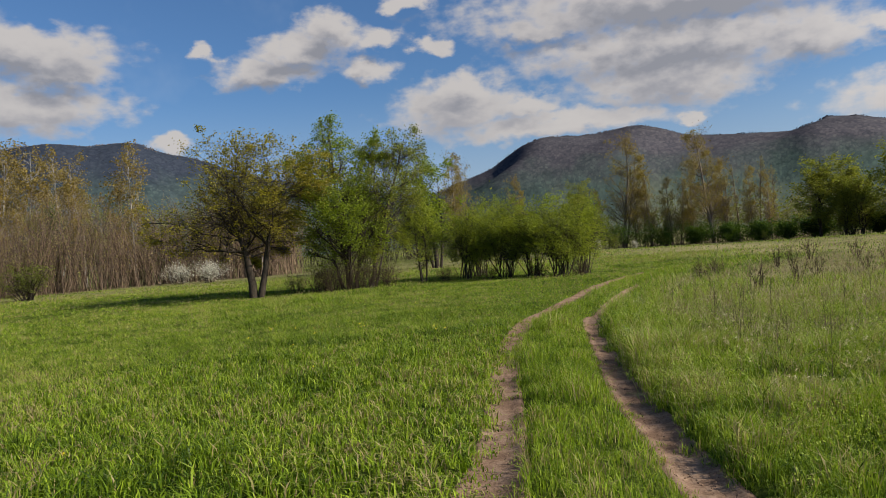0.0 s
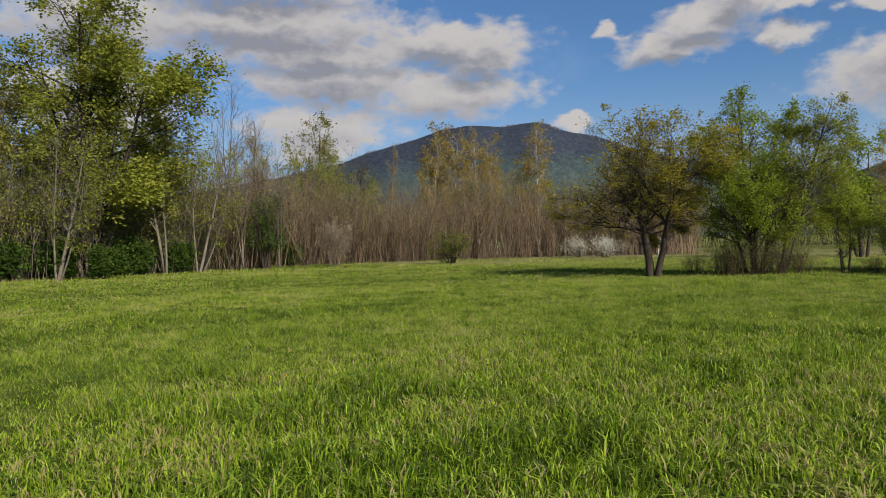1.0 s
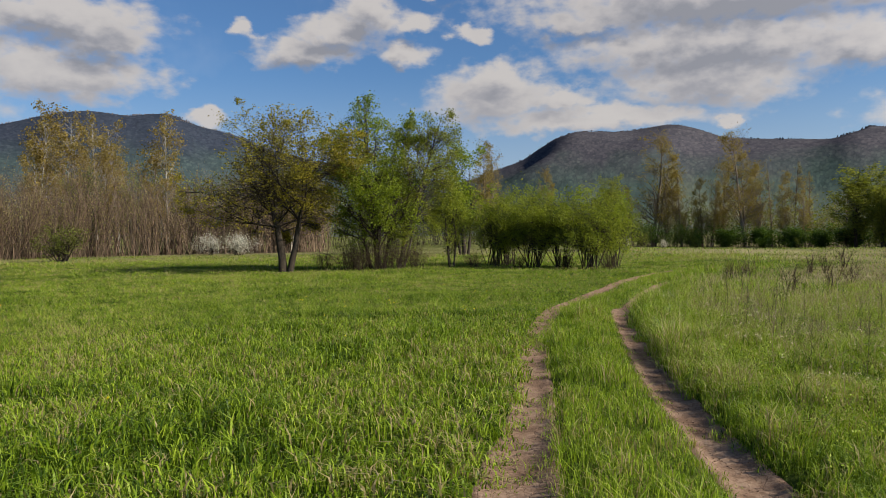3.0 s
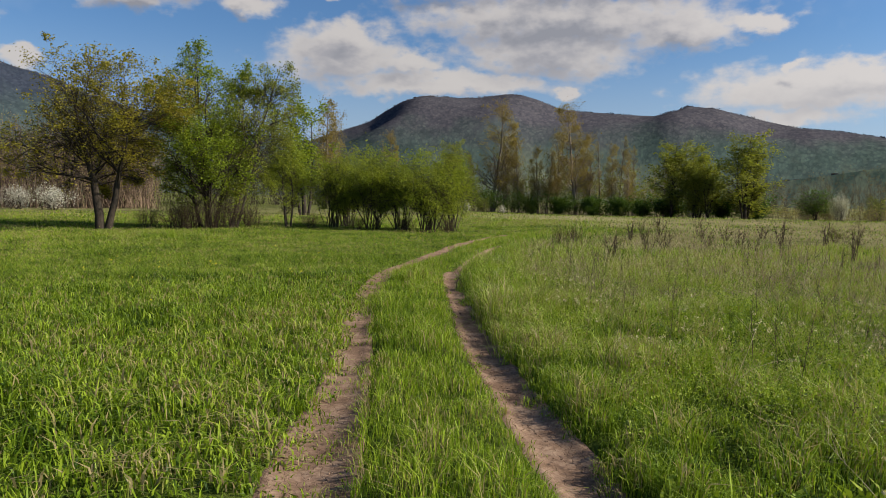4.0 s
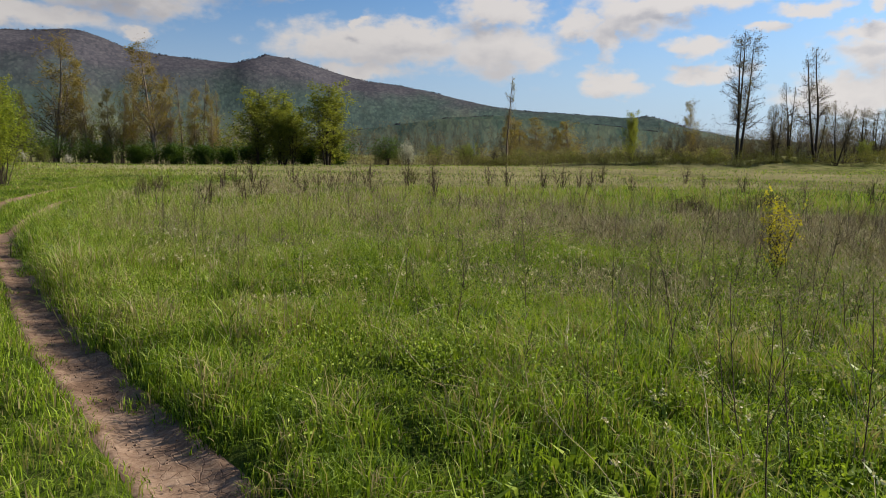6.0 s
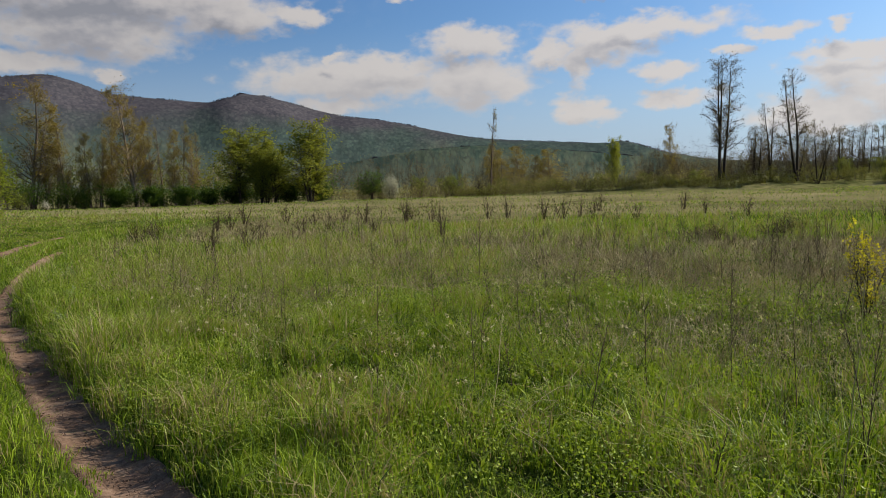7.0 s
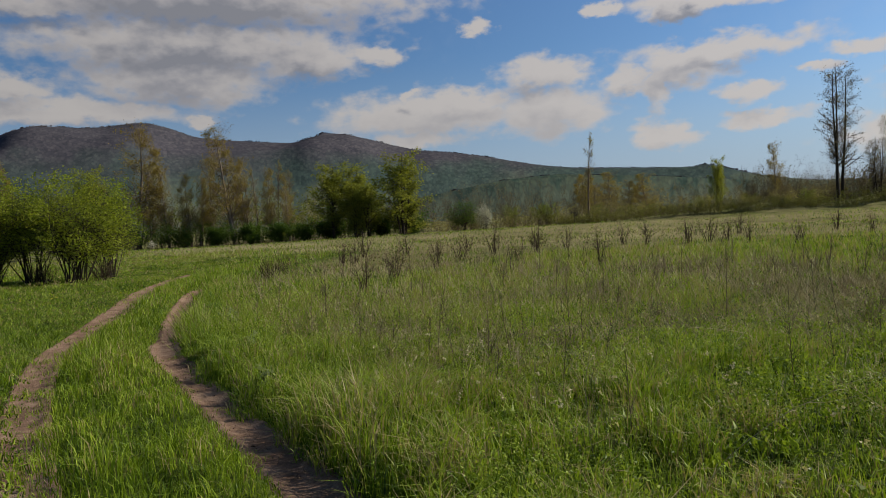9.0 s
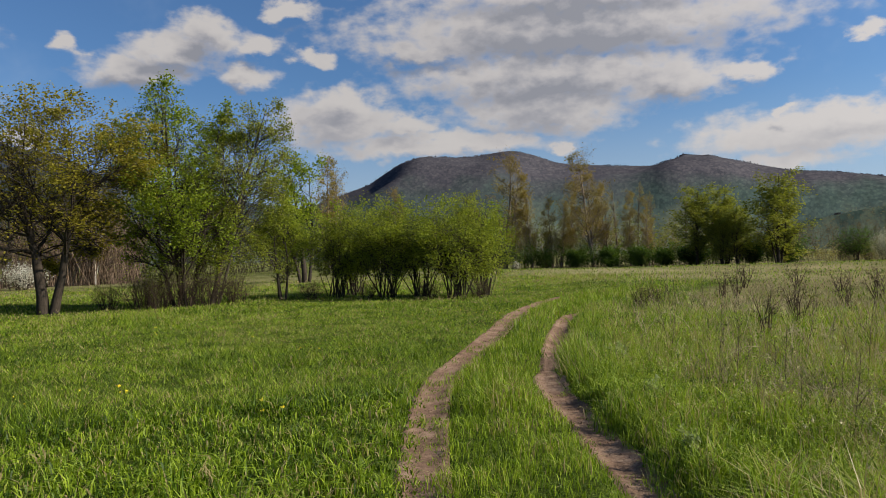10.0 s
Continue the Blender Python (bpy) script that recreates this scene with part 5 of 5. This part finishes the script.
def grow_strip():
    rng = np.random.default_rng(102)
    out = []
    for near, far, share, joints in RINGS[:4]:
        x, y, d = scatter(rng, near, far, 1300 * share, in_strip)
        a, b = off_both(x, y)
        edge = step(np.minimum(a, b), 0.0, 0.35)
        tuft = step(fractal(x, y, 0.9, 91), 0.5, 0.8)
        clump = fractal(x, y, 0.22, 97, 2)
        tall = (0.05 + 0.060 * edge + 0.10 * tuft * edge) * rng.uniform(0.6, 1.3, len(x)) * (0.3 + 1.4 * clump)
        tone = np.clip(0.55 + 0.8 * (clump - 0.5) + 0.5 * (fractal(x, y, 1.5, 93) - 0.5) + rng.normal(0, 0.23, len(x)), 0, 1)
        out.append(blades(x, y, tall, width_at(d, 0.006) * rng.uniform(0.6, 1.3, len(x)), rng.uniform(0.15, 0.8, len(x)), tone, rng, joints))
    # thin tufts that have crept onto the bare soil
    x, y, d = scatter(rng, 0.0, 16.0, 800, lambda x, y: ((np.minimum(*off_both(x, y)) < 0) & (x < rut_x(LEFT_LINE, y) + 0.5) & (vnoise(x, y, 0.26, 95) > 0.70)).astype(float))
    out.append(blades(x, y, 0.07 * rng.uniform(0.4, 1.3, len(x)), np.full(len(x), 0.007), rng.uniform(0.3, 1.0, len(x)), rng.uniform(0.3, 0.7, len(x)), rng, 2))
    return grass("strip_grass", "short lush grass between the wheel ruts", FIELD, out)


def green_band(x, y):
    """A belt of fresh grass that crosses the far part of the fallow."""
    side = step(np.degrees(np.arctan2(x - 0.6, y - 3.0)), 40, 60)
    u = 0.87 * x + 0.5 * y + 2.5 * (fractal(x, y, 6.0, 121) - 0.5)
    return side * step(u, 19.0, 22.5) * (1 - step(u, 30.0, 36.0))


def brown_band(x, y):
    """A belt of dead herbs before the fresh one."""
    side = step(np.degrees(np.arctan2(x - 0.6, y - 3.0)), 52, 70)
    u = 0.87 * x + 0.5 * y + 3.0 * (fractal(x, y, 4.0, 123) - 0.5)
    return side * step(u, 10.0, 12.5) * (1 - step(u, 18.0, 21.0))


def greenness(x, y):
    """Where the fallow is lush: along the track and in patches."""
    e = x - rut_x(RIGHT_LINE, y)
    return np.clip(1.0 * green_band(x, y) + 1.1 * lushness(x, y) - 0.55 * brown_band(x, y) + 1.15 - 0.84 * step(e, 0.9, 4.0) * step(reach(x, y), 3.0, 7.5) + 1.5 * (fractal(x, y, 4.5, 111) - 0.47) + 1.0 * (fractal(x, y, 1.5, 112, 2) - 0.5) - 0.42 * step(reach(x, y), 12, 26), 0.05, 1)


# patches of lush grass in the fallow: x, y and radius
LUSH = ((9.5, 14.6, 1.6), (13.8, 18.5, 2.2), (9.3, 18.0, 2.0), (14.6, 9.2, 1.4), (7.4, 11.6, 1.1), (6.6, 8.2, 0.9), (11.6, 13.4, 1.4), (5.6, 15.2, 1.2), (8.3, 6.6, 1.0), (17.5, 20.0, 2.0), (10.2, 10.6, 0.9))


def lushness(x, y):
    most = 0.0
    for cx, cy, r in LUSH:
        most = np.maximum(most, np.exp(-(((x - cx) ** 2 + (y - cy) ** 2) / r**2)))
    return most


# drifts of last year's weeds: x, y and radius
DRIFTS = ((5.1, 9.5, 1.5), (6.2, 12.3, 1.8), (9.0, 13.2, 2.4), (9.6, 7.6, 2.0), (12.5, 7.4, 3.0), (15.0, 10.0, 4.0), (4.4, 6.4, 0.9), (6.2, 4.6, 1.0), (13.0, 17.0, 2.2), (18.5, 11.5, 3.4), (7.9, 3.9, 1.3), (8.6, 4.2, 1.2))


def brownness(x, y):
    """Where last year's weeds stand: in drifts away from the track."""
    e = x - rut_x(RIGHT_LINE, y)
    drift = brown_band(x, y)
    for cx, cy, r in DRIFTS:
        drift = np.maximum(drift, np.exp(-(((x - cx) ** 2 + (y - cy) ** 2) / r**2)))
    return step(e, 0.9, 2.2) * np.clip(0.05 + 0.5 * step(fractal(x, y, 3.2, 131), 0.48, 0.66) + 0.7 * drift, 0, 1) * (1 - 0.9 * green_band(x, y)) * (1 - 0.95 * lushness(x, y)) * (0.25 + 0.75 * step(reach(x, y), 3.5, 7.0))


def grow_fallow():
    rng = np.random.default_rng(103)
    lush, dry = [], []
    for near, far, share, joints in RINGS:
        x, y, d = scatter(rng, near, far, (1900 if near < 1 else 1150) * share, lambda x, y: in_fallow(x, y) * (1 - 0.7 * (np.hypot(x - 0.4, y - 0.6) < 3.2)) * (1 - 0.4 * (reach(x, y) > 5.5)) * (0.25 + 0.75 * greenness(x, y)) * (0.55 + 0.45 * step(fractal(x, y, 0.26, 125, 2), 0.35, 0.58)))
        clump = fractal(x, y, 0.26, 125, 2)
        _, b = off_both(x, y)
        g = greenness(x, y)
        rim = step(b, -0.05, 0.05) * (1 - 0.72 * step(b, 0.35, 1.3))
        tall = (0.075 + 0.14 * rim * g * step(b, -0.02, 0.3) + 0.13 * np.maximum(step(fractal(x, y, 0.8, 119), 0.48, 0.70), lushness(x, y)) * g * (1 - 0.5 * step(d, 9, 18)) + 0.06 * vnoise(x, y, 1.1, 113)) * rng.uniform(0.55, 1.25, len(x)) * (0.35 + 1.3 * clump)
        tone = np.clip(0.48 + 1.15 * (clump - 0.5) + 0.30 * (g - 0.5) + 0.05 * step(d, 8, 25) + 0.4 * (fractal(x, y, 2.0, 115) - 0.5) + rng.normal(0, 0.27, len(x)), 0, 1)
        lush.append(blades(x, y, tall, width_at(d, 0.0064) * rng.uniform(0.6, 1.3, len(x)), rng.uniform(0.1, 0.95, len(x)), tone, rng, joints))
        if near > 40:
            continue
        x, y, d = scatter(rng, near, far, 400 * share * (1.0 if near < 12 else 0.6), lambda x, y: in_fallow(x, y) * np.clip(1.05 - greenness(x, y) + 0.6 * brownness(x, y), 0, 1) * (1 - 0.9 * green_band(x, y)) * step(x - rut_x(RIGHT_LINE, y), 0.8, 2.2))
        tall = (0.09 + 0.24 * fractal(x, y, 2.4, 117)) * rng.uniform(0.4, 1.25, len(x)) * (1 - 0.5 * step(d, 14, 30)) * (0.5 + fractal(x, y, 0.5, 118, 2))
        dry.append(blades(x, y, tall, width_at(d, 0.003) * 0.7 * rng.uniform(0.6, 1.2, len(x)), rng.uniform(0.2, 1.9, len(x)), np.clip(rng.normal(0.44, 0.24, len(x)) + 0.7 * (fractal(x, y, 0.6, 120, 2) - 0.5) - 0.2 * step(d, 14, 30), 0, 1), rng, joints))
    # the thick rim of fine grass that overhangs the right-hand rut
    x = rng.uniform(0.5, 9.0, 700000)
    y = rng.uniform(-1.0, 23.0, 700000)
    _, b = off_both(x, y)
    d = reach(x, y)
    ok = (x > rut_x(RIGHT_LINE, y)) & (b > -0.03) & (b < 0.55) & (rng.uniform(0, 1, len(x)) < np.clip(9.0 / np.maximum(d, 3.0) ** 1.1, 0, 1))
    x, y, b, d = x[ok], y[ok], b[ok], d[ok]
    tall = (0.04 + 0.135 * step(b, 0.0, 0.45) * (0.6 + 0.6 * vnoise(x, y, 0.35, 171))) * rng.uniform(0.6, 1.2, len(x))
    tone = np.clip(0.48 + 0.5 * (vnoise(x, y, 0.6, 173) - 0.5) + rng.normal(0, 0.2, len(x)), 0, 0.86)
    lush.append(blades(x, y, tall, width_at(d, 0.0045), rng.uniform(0.2, 1.0, len(x)), tone, rng, 2))
    grass("verge_grass", "tall lush grass along the rut and over the fallow", VERGE, lush)
    grass("dry_grass", "pale dry grass stalks left from last year", STRAW, dry)


grow_field()
grow_strip()
grow_fallow()


# ---- weeds, flowers and dead stalks ----
def stalks(x, y, tall, rng, twigs, radius, spread=22.0, lean=0.10, base_z=0.0, fine=2):
    """Dry stalks with side twigs: verts and quads."""
    n = len(x)
    z = ground_z(x, y) - 0.02
    way = np.c_[rng.normal(0, lean, (n, 2)), np.ones(n)]
    radius = np.broadcast_to(radius, n)
    p, r = rods(np.c_[x, y, z], way, tall, radius, radius * 0.45, 4, rng, 0.05, 0.02)
    v0, f0 = tubes(p, r, 3)
    if not twigs:
        return v0, f0, p
    at, d, th, t = sprout(p, r, twigs, rng, 0.3, 0.97, spread + 12, 12)
    p1, r1 = rods(at, d, np.repeat(tall, twigs) * rng.uniform(0.12, 0.38, len(at)) * (1.2 - 0.7 * t), th * 0.6, th * 0.35, fine, rng, 0.1, 0.06)
    v1, f1 = tubes(p1, r1, 3)
    return np.vstack([v0, v1]), np.vstack([f0, f1 + len(v0)]), np.concatenate([p1[:, -1], p[:, -1]])


WEED_BARK = bark_material("weed_stalk", (0.028, 0.020, 0.014), (0.105, 0.076, 0.050), scale=20.0)


def grow_weeds():
    rng = np.random.default_rng(104)
    # tall dark stalks of mugwort
    x, y, d = scatter(rng, 1.8, 20.0, 5.0, lambda x, y: in_fallow(x, y) * np.maximum(brownness(x, y), 0.55 * step(x - rut_x(RIGHT_LINE, y), 0.9, 2.0) * step(fractal(x, y, 1.1, 133), 0.42, 0.6)) * (1 - 0.75 * step(reach(x, y), 5, 10)))
    v, f, tips = stalks(x, y, rng.uniform(0.35, 0.95, len(x)), rng, 14, np.maximum(0.0036, 0.00036 * d))
    tagged(new("dry_weeds", mesh_of("dry_weeds", v, [f], WEED_BARK)), "dead brown weed stalks with fine side twigs", "weeds", kind="stuff")
    # thin pale stalks in drifts
    x, y, d = scatter(rng, 2.2, 24.0, 13.0, lambda x, y: in_fallow(x, y) * brownness(x, y))
    v, f, tips = stalks(x, y, rng.uniform(0.22, 0.65, len(x)), rng, 6, np.maximum(0.0015, 0.00024 * d), 30, 0.42)
    tone = np.clip(rng.normal(0.55, 0.22, len(v)), 0, 1)
    tagged(new("dry_stalks", mesh_of("dry_stalks", v, [f], STRAW, tone)), "pale dry stalks of last year's herbs", "weeds", kind="stuff")


def grow_tufts():
    """Bushy tufts of dead brown herbs in the drifts, and long pale stalks that arch over them."""
    rng = np.random.default_rng(107)
    x, y, d = scatter(rng, 2.6, 17.0, 5.5, lambda x, y: in_fallow(x, y) * step(x - rut_x(RIGHT_LINE, y), 0.9, 1.8) * np.clip(1.2 * brownness(x, y) + 0.32 * step(fractal(x, y, 1.3, 135), 0.47, 0.62), 0, 1) * (1 - 0.4 * step(reach(x, y), 9, 14)))
    per = 7
    tall = np.repeat(rng.uniform(0.20, 0.52, len(x)), per) * rng.uniform(0.6, 1.1, len(x) * per)
    shade = np.repeat(rng.normal(0, 0.18, len(x)), per)
    x, y, d = np.repeat(x, per), np.repeat(y, per), np.repeat(d, per)
    x, y = x + rng.normal(0, 0.05, len(x)), y + rng.normal(0, 0.05, len(x))
    v, f, tips = stalks(x, y, tall, rng, 6, np.maximum(0.0014, 0.00026 * d), 26, 0.32)
    tone = np.clip(rng.normal(0.45, 0.12, len(v)) + np.concatenate([np.repeat(shade, 12), np.repeat(shade, 36)]), 0, 1)
    tagged(new("dead_herb_tufts", mesh_of("dead_herb_tufts", v, [f], DEAD_HERB, tone)), "bushy tufts of dead grey-brown herbs", "weeds", kind="stuff")
    x, y, d = scatter(rng, 2.2, 12.0, 1.3, lambda x, y: in_fallow(x, y) * step(x - rut_x(RIGHT_LINE, y), 0.8, 1.6))
    n = len(x)
    way = np.c_[rng.normal(0, 0.5, (n, 2)), np.ones(n)]
    p, r = rods(np.c_[x, y, ground_z(x, y) - 0.02], way, rng.uniform(0.5, 1.15, n), np.maximum(0.0026, 0.0004 * d), np.maximum(0.0012, 0.0002 * d), 9, rng, 0.09, -0.10)
    v0, f0 = tubes(p, r, 4)
    at, way, thick, t = sprout(p, r, 4, rng, 0.4, 0.95, 45, 14)
    p1, r1 = rods(at, way, rng.uniform(0.08, 0.3, len(at)), thick * 0.7, thick * 0.4, 4, rng, 0.12, 0.0)
    v1, f1 = tubes(p1, r1, 3)
    tone = np.clip(rng.normal(0.60, 0.15, len(v0) + len(v1)), 0, 1)
    tagged(new("arching_stalks", mesh_of("arching_stalks", np.vstack([v0, v1]), [np.vstack([f0, f1 + len(v0)])], STRAW, tone)), "long pale dry stalks arching over the herbs", "weeds", kind="stuff")


def grow_herbs():
    """Leafy herbs low in the fallow, some with cream flower heads."""
    rng = np.random.default_rng(105)
    x, y, d = scatter(rng, 1.5, 8.5, 72.0, lambda x, y: in_fallow(x, y) * step(x - rut_x(RIGHT_LINE, y), 0.15, 0.7) * (0.35 + 0.65 * step(fractal(x, y, 1.3, 141), 0.40, 0.58)) * (1 - 0.6 * (np.hypot(x - 0.4, y - 0.6) < 3.2)))
    n, per = len(x), 26
    tall = (0.08 + 0.34 * step(fractal(x, y, 0.55, 151), 0.35, 0.7)) * rng.uniform(0.7, 1.15, n)
    h = rng.uniform(0.25, 1.0, (n, per))
    a = rng.uniform(0, 2 * np.pi, (n, per))
    away = 0.02 + 0.07 * rng.random((n, per))
    at = np.stack([x[:, None] + np.cos(a) * away, y[:, None] + np.sin(a) * away, (ground_z(x, y) + 0.0)[:, None] + h * tall[:, None]], -1).reshape(-1, 3)
    v, tri, tone = leaves(at, 0.018, rng, 0.9)
    tone = np.clip(tone + np.repeat(np.repeat(rng.normal(0.0, 0.18, n) + 0.6 * (fractal(x, y, 1.4, 153) - 0.5) + 0.6 * (tall - 0.22), per), 4), 0, 1)
    tagged(new("herbs", mesh_of("herbs", v, [tri], HERB, tone)), "low leafy green herbs among the grass", "herbs", kind="stuff")
    # leaf clumps further off, coarser with the distance
    sets = []
    for near, far, density, size in ((6.0, 10.0, 460.0, 0.024), (10.0, 16.0, 240.0, 0.034)):
        x, y, d = scatter(rng, near, far, density, lambda x, y: in_fallow(x, y) * step(x - rut_x(RIGHT_LINE, y), 0.3, 0.9) * (0.12 + 0.88 * step(fractal(x, y, 9.0 * size, 155, 2), 0.44, 0.56)) * (0.3 + 0.7 * greenness(x, y)) * (1 - green_band(x, y)) * (1 - 0.8 * step(reach(x, y), 11, 16)))
        bump = fractal(x, y, 9.0 * size, 155, 2)
        top = (0.05 + 0.30 * step(bump, 0.42, 0.72) * (0.5 + 0.5 * greenness(x, y))) * (1 - 0.3 * step(d, 10, 20))
        at = np.c_[x, y, ground_z(x, y) + top * rng.uniform(0.55, 1.05, len(x))]
        v, tri, tone = leaves(at, size, rng, 0.8, 1.1 * (bump - 0.72) + 0.4 * (greenness(x, y) - 0.6))
        sets.append((v, [tri], tone))
    grass("herb_clumps", "leafy green herb clumps scattered over the fallow", VERGE, sets)
    # broad-leaved rosettes beside the rut and in the lush patches
    x, y, d = scatter(rng, 1.0, 8.5, 30.0, lambda x, y: in_fallow(x, y) * step(x - rut_x(RIGHT_LINE, y), 0.20, 0.45) * step(fractal(x, y, 0.9, 147), 0.45, 0.58) * (0.25 + 0.75 * greenness(x, y)))
    per = 9
    x, y = np.repeat(x, per), np.repeat(y, per)
    x, y = x + rng.normal(0, 0.03, len(x)), y + rng.normal(0, 0.03, len(x))
    wide = rng.uniform(0.014, 0.032, len(x))
    batch = blades(x, y, wide * rng.uniform(3.6, 6.0, len(x)), wide, rng.uniform(0.2, 0.8, len(x)), np.clip(rng.normal(0.66, 0.18, len(x)), 0, 1), rng, 2)
    grass("rosettes", "broad bright green leaves of low herbs", HERB, [batch])
    # cream flower heads near the track
    x, y, d = scatter(rng, 1.8, 9.0, 15.0, lambda x, y: in_fallow(x, y) * step(x - rut_x(RIGHT_LINE, y), 0.5, 1.2) * step(fractal(x, y, 1.9, 143), 0.40, 0.62) * (1 - 0.85 * step(reach(x, y), 4.5, 10)))
    tall = rng.uniform(0.20, 0.42, len(x))
    v, f, tips = stalks(x, y, tall, rng, 0, 0.0018, 20, 0.12)
    part_v, part_f = v, f
    tops = tips[:, -1]
    tone = np.clip(rng.normal(0.5, 0.1, len(v)), 0, 1)
    base = tagged(new("flowers"), "cream-white flower heads on thin green stems", "flowers", kind="stuff")
    part("stem_cluster", mesh_of("stem_cluster", part_v, [part_f], HERB, tone), base)
    heads = np.repeat(tops, 8, 0) + rng.normal(0, 0.010, (len(tops) * 8, 3))
    v, tri, tone = leaves(heads, 0.019, rng, 0.9)
    part("petal_cluster", mesh_of("petal_cluster", v, [tri], CREAM, tone), base)
    # a few buttercups in the field
    x, y, d = scatter(rng, 3.0, 16.0, 2.6, lambda x, y: in_field(x, y) * step(fractal(x, y, 1.4, 145), 0.62, 0.75))
    tops = np.c_[x, y, ground_z(x, y) + rng.uniform(0.18, 0.30, len(x))]
    heads = np.repeat(tops, 4, 0) + rng.normal(0, 0.008, (len(tops) * 4, 3))
    v, tri, tone = leaves(heads, 0.024, rng, 0.9)
    tagged(new("buttercups", mesh_of("buttercups", v, [tri], YELLOW, tone)), "small yellow buttercup heads in the grass", "flowers", kind="stuff")


grow_weeds()
grow_tufts()
grow_herbs()

# dead shrubs standing in the fallow
dead = bush("dead_shrub", "dead brown many-stemmed weed shrub in the fallow", 61, 7, 0.36, 1.1, (0.3, 0.04, 0.03), TWIG_LEAF, BRAMBLE_BARK, 0.011, "dead shrubs in the fallow", twigs=(6, 4))
stand(dead, 10.2, 18.0)
for x, y, turn, size, tall in ((12.2, 20.6, 40, 0.9, 0.85), (8.5, 16.6, 90, 0.9, 1.0), (13.4, 25.0, 130, 1.2, 1.0), (14.2, 25.6, 10, 1.0, 1.1), (14.3, 21.4, 60, 0.8, 0.8), (16.2, 22.4, 200, 1.0, 0.9),
                               (15.2, 19.0, 270, 0.7, 0.7), (15.2, 16.2, 300, 0.9, 1.15), (17.6, 25.3, 30, 0.9, 0.8), (18.8, 23.6, 80, 1.3, 1.2), (19.6, 22.2, 110, 1.3, 1.25), (20.0, 21.2, 160, 0.8, 1.2), (23.6, 21.5, 220, 0.9, 1.2),
                               (23.2, 20.2, 250, 1.0, 1.25), (24.2, 19.2, 280, 1.5, 1.1), (24.6, 18.6, 20, 1.3, 1.2), (24.0, 16.8, 70, 0.8, 1.1), (25.8, 18.5, 120, 0.9, 1.0), (24.6, 15.4, 170, 0.8, 0.9), (20.2, 26.5, 210, 0.9, 0.9),
                               (29.5, 15.0, 260, 0.9, 0.9), (23.6, 7.2, 310, 1.0, 1.0), (16.6, 28.6, 350, 1.2, 1.2), (18.2, 28.0, 15, 1.2, 1.1), (28.0, 12.7, 45, 0.9, 0.9), (30.5, 20.5, 75, 1.4, 1.2), (33.0, 17.5, 105, 1.3, 1.1)):
    again(dead, x, y, turn, 1.25 * size, 1.05 * tall)
low = bush("dry_bramble", "low tangle of arching dry bramble shoots in the fallow", 62, 16, 1.2, 0.75, (1.0, 0.04, 0.03), TWIG_LEAF, BRAMBLE_BARK, 0.011, "dry brambles in the fallow", twigs=(6, 4))
stand(low, 9.9, 23.4)
for x, y, turn, size, tall in ((11.0, 24.8, 60, 0.9, 0.9), (17.5, 9.6, 120, 1.5, 0.75), (19.0, 8.6, 200, 1.5, 0.7), (20.8, 8.8, 300, 1.5, 0.75), (22.0, 24.5, 10, 1.0, 1.0)):
    again(low, x, y, turn, size, tall)


def build_crumbs():
    """Clods and pebbles lying on the bare soil of the ruts."""
    rng = np.random.default_rng(106)
    x, y = rng.uniform(-0.5, 6.5, 60000), rng.uniform(1.5, 20.0, 60000)
    a, b = off_both(x, y)
    ok = (np.minimum(a, b) < 0.02) & (rng.uniform(0, 1, len(x)) < 0.10 + 0.45 * (vnoise(x, y, 0.5, 181) > 0.62))
    x, y = x[ok], y[ok]
    n = len(x)
    s = rng.uniform(0.003, 0.011, n) * (1 + (rng.uniform(0, 1, n) > 0.96))
    at = np.c_[x, y, ground_z(x, y) + 0.010 + 0.25 * s]
    form = np.array([(1, 0, 0), (0, 1, 0), (-1, 0, 0), (0, -1, 0), (0, 0, 0.7), (0, 0, -0.7)])
    v = at[:, None] + form[None] * s[:, None, None] * rng.uniform(0.6, 1.4, (n, 6, 3)) + rng.normal(0, 0.2, (n, 6, 3)) * s[:, None, None]
    i = np.arange(n)[:, None] * 6
    tri = np.concatenate([i + list(t) for t in ((0, 1, 4), (1, 2, 4), (2, 3, 4), (3, 0, 4), (1, 0, 5), (2, 1, 5), (3, 2, 5), (0, 3, 5))])
    tagged(new("soil_crumbs", mesh_of("soil_crumbs", v.reshape(-1, 3), [tri], DIRT)), "crumbs and clods of dry loam on the ruts", "soil", kind="stuff")


build_crumbs()

# single plants that stand out
dock = bush("dock_plant", "leafy dark green dock plant in the field", 63, 9, 0.22, 0.55, (7.0, 0.06, 0.03), HERB, VERGE, 0.005, "dock plants in the field", twigs=(4, 3))
stand(dock, -12.8, 10.4, 0, 0.6)
again(dock, -9.0, 14.5, 60, 0.4)
mullein = bush("mullein", "pale grey-green woolly plant beside the rut", 64, 7, 0.14, 0.42, (9.0, 0.05, 0.02),
               leaf_material("woolly_leaf", (0.15, 0.18, 0.09), (0.26, 0.29, 0.16), (0.40, 0.42, 0.27)), VERGE, 0.005, "pale plants beside the rut", twigs=(4, 3))
stand(mullein, 3.45, 10.7, 0, 0.8)
again(mullein, 5.0, 14.9, 90, 1.0)
again(mullein, 4.2, 12.6, 200, 0.8)
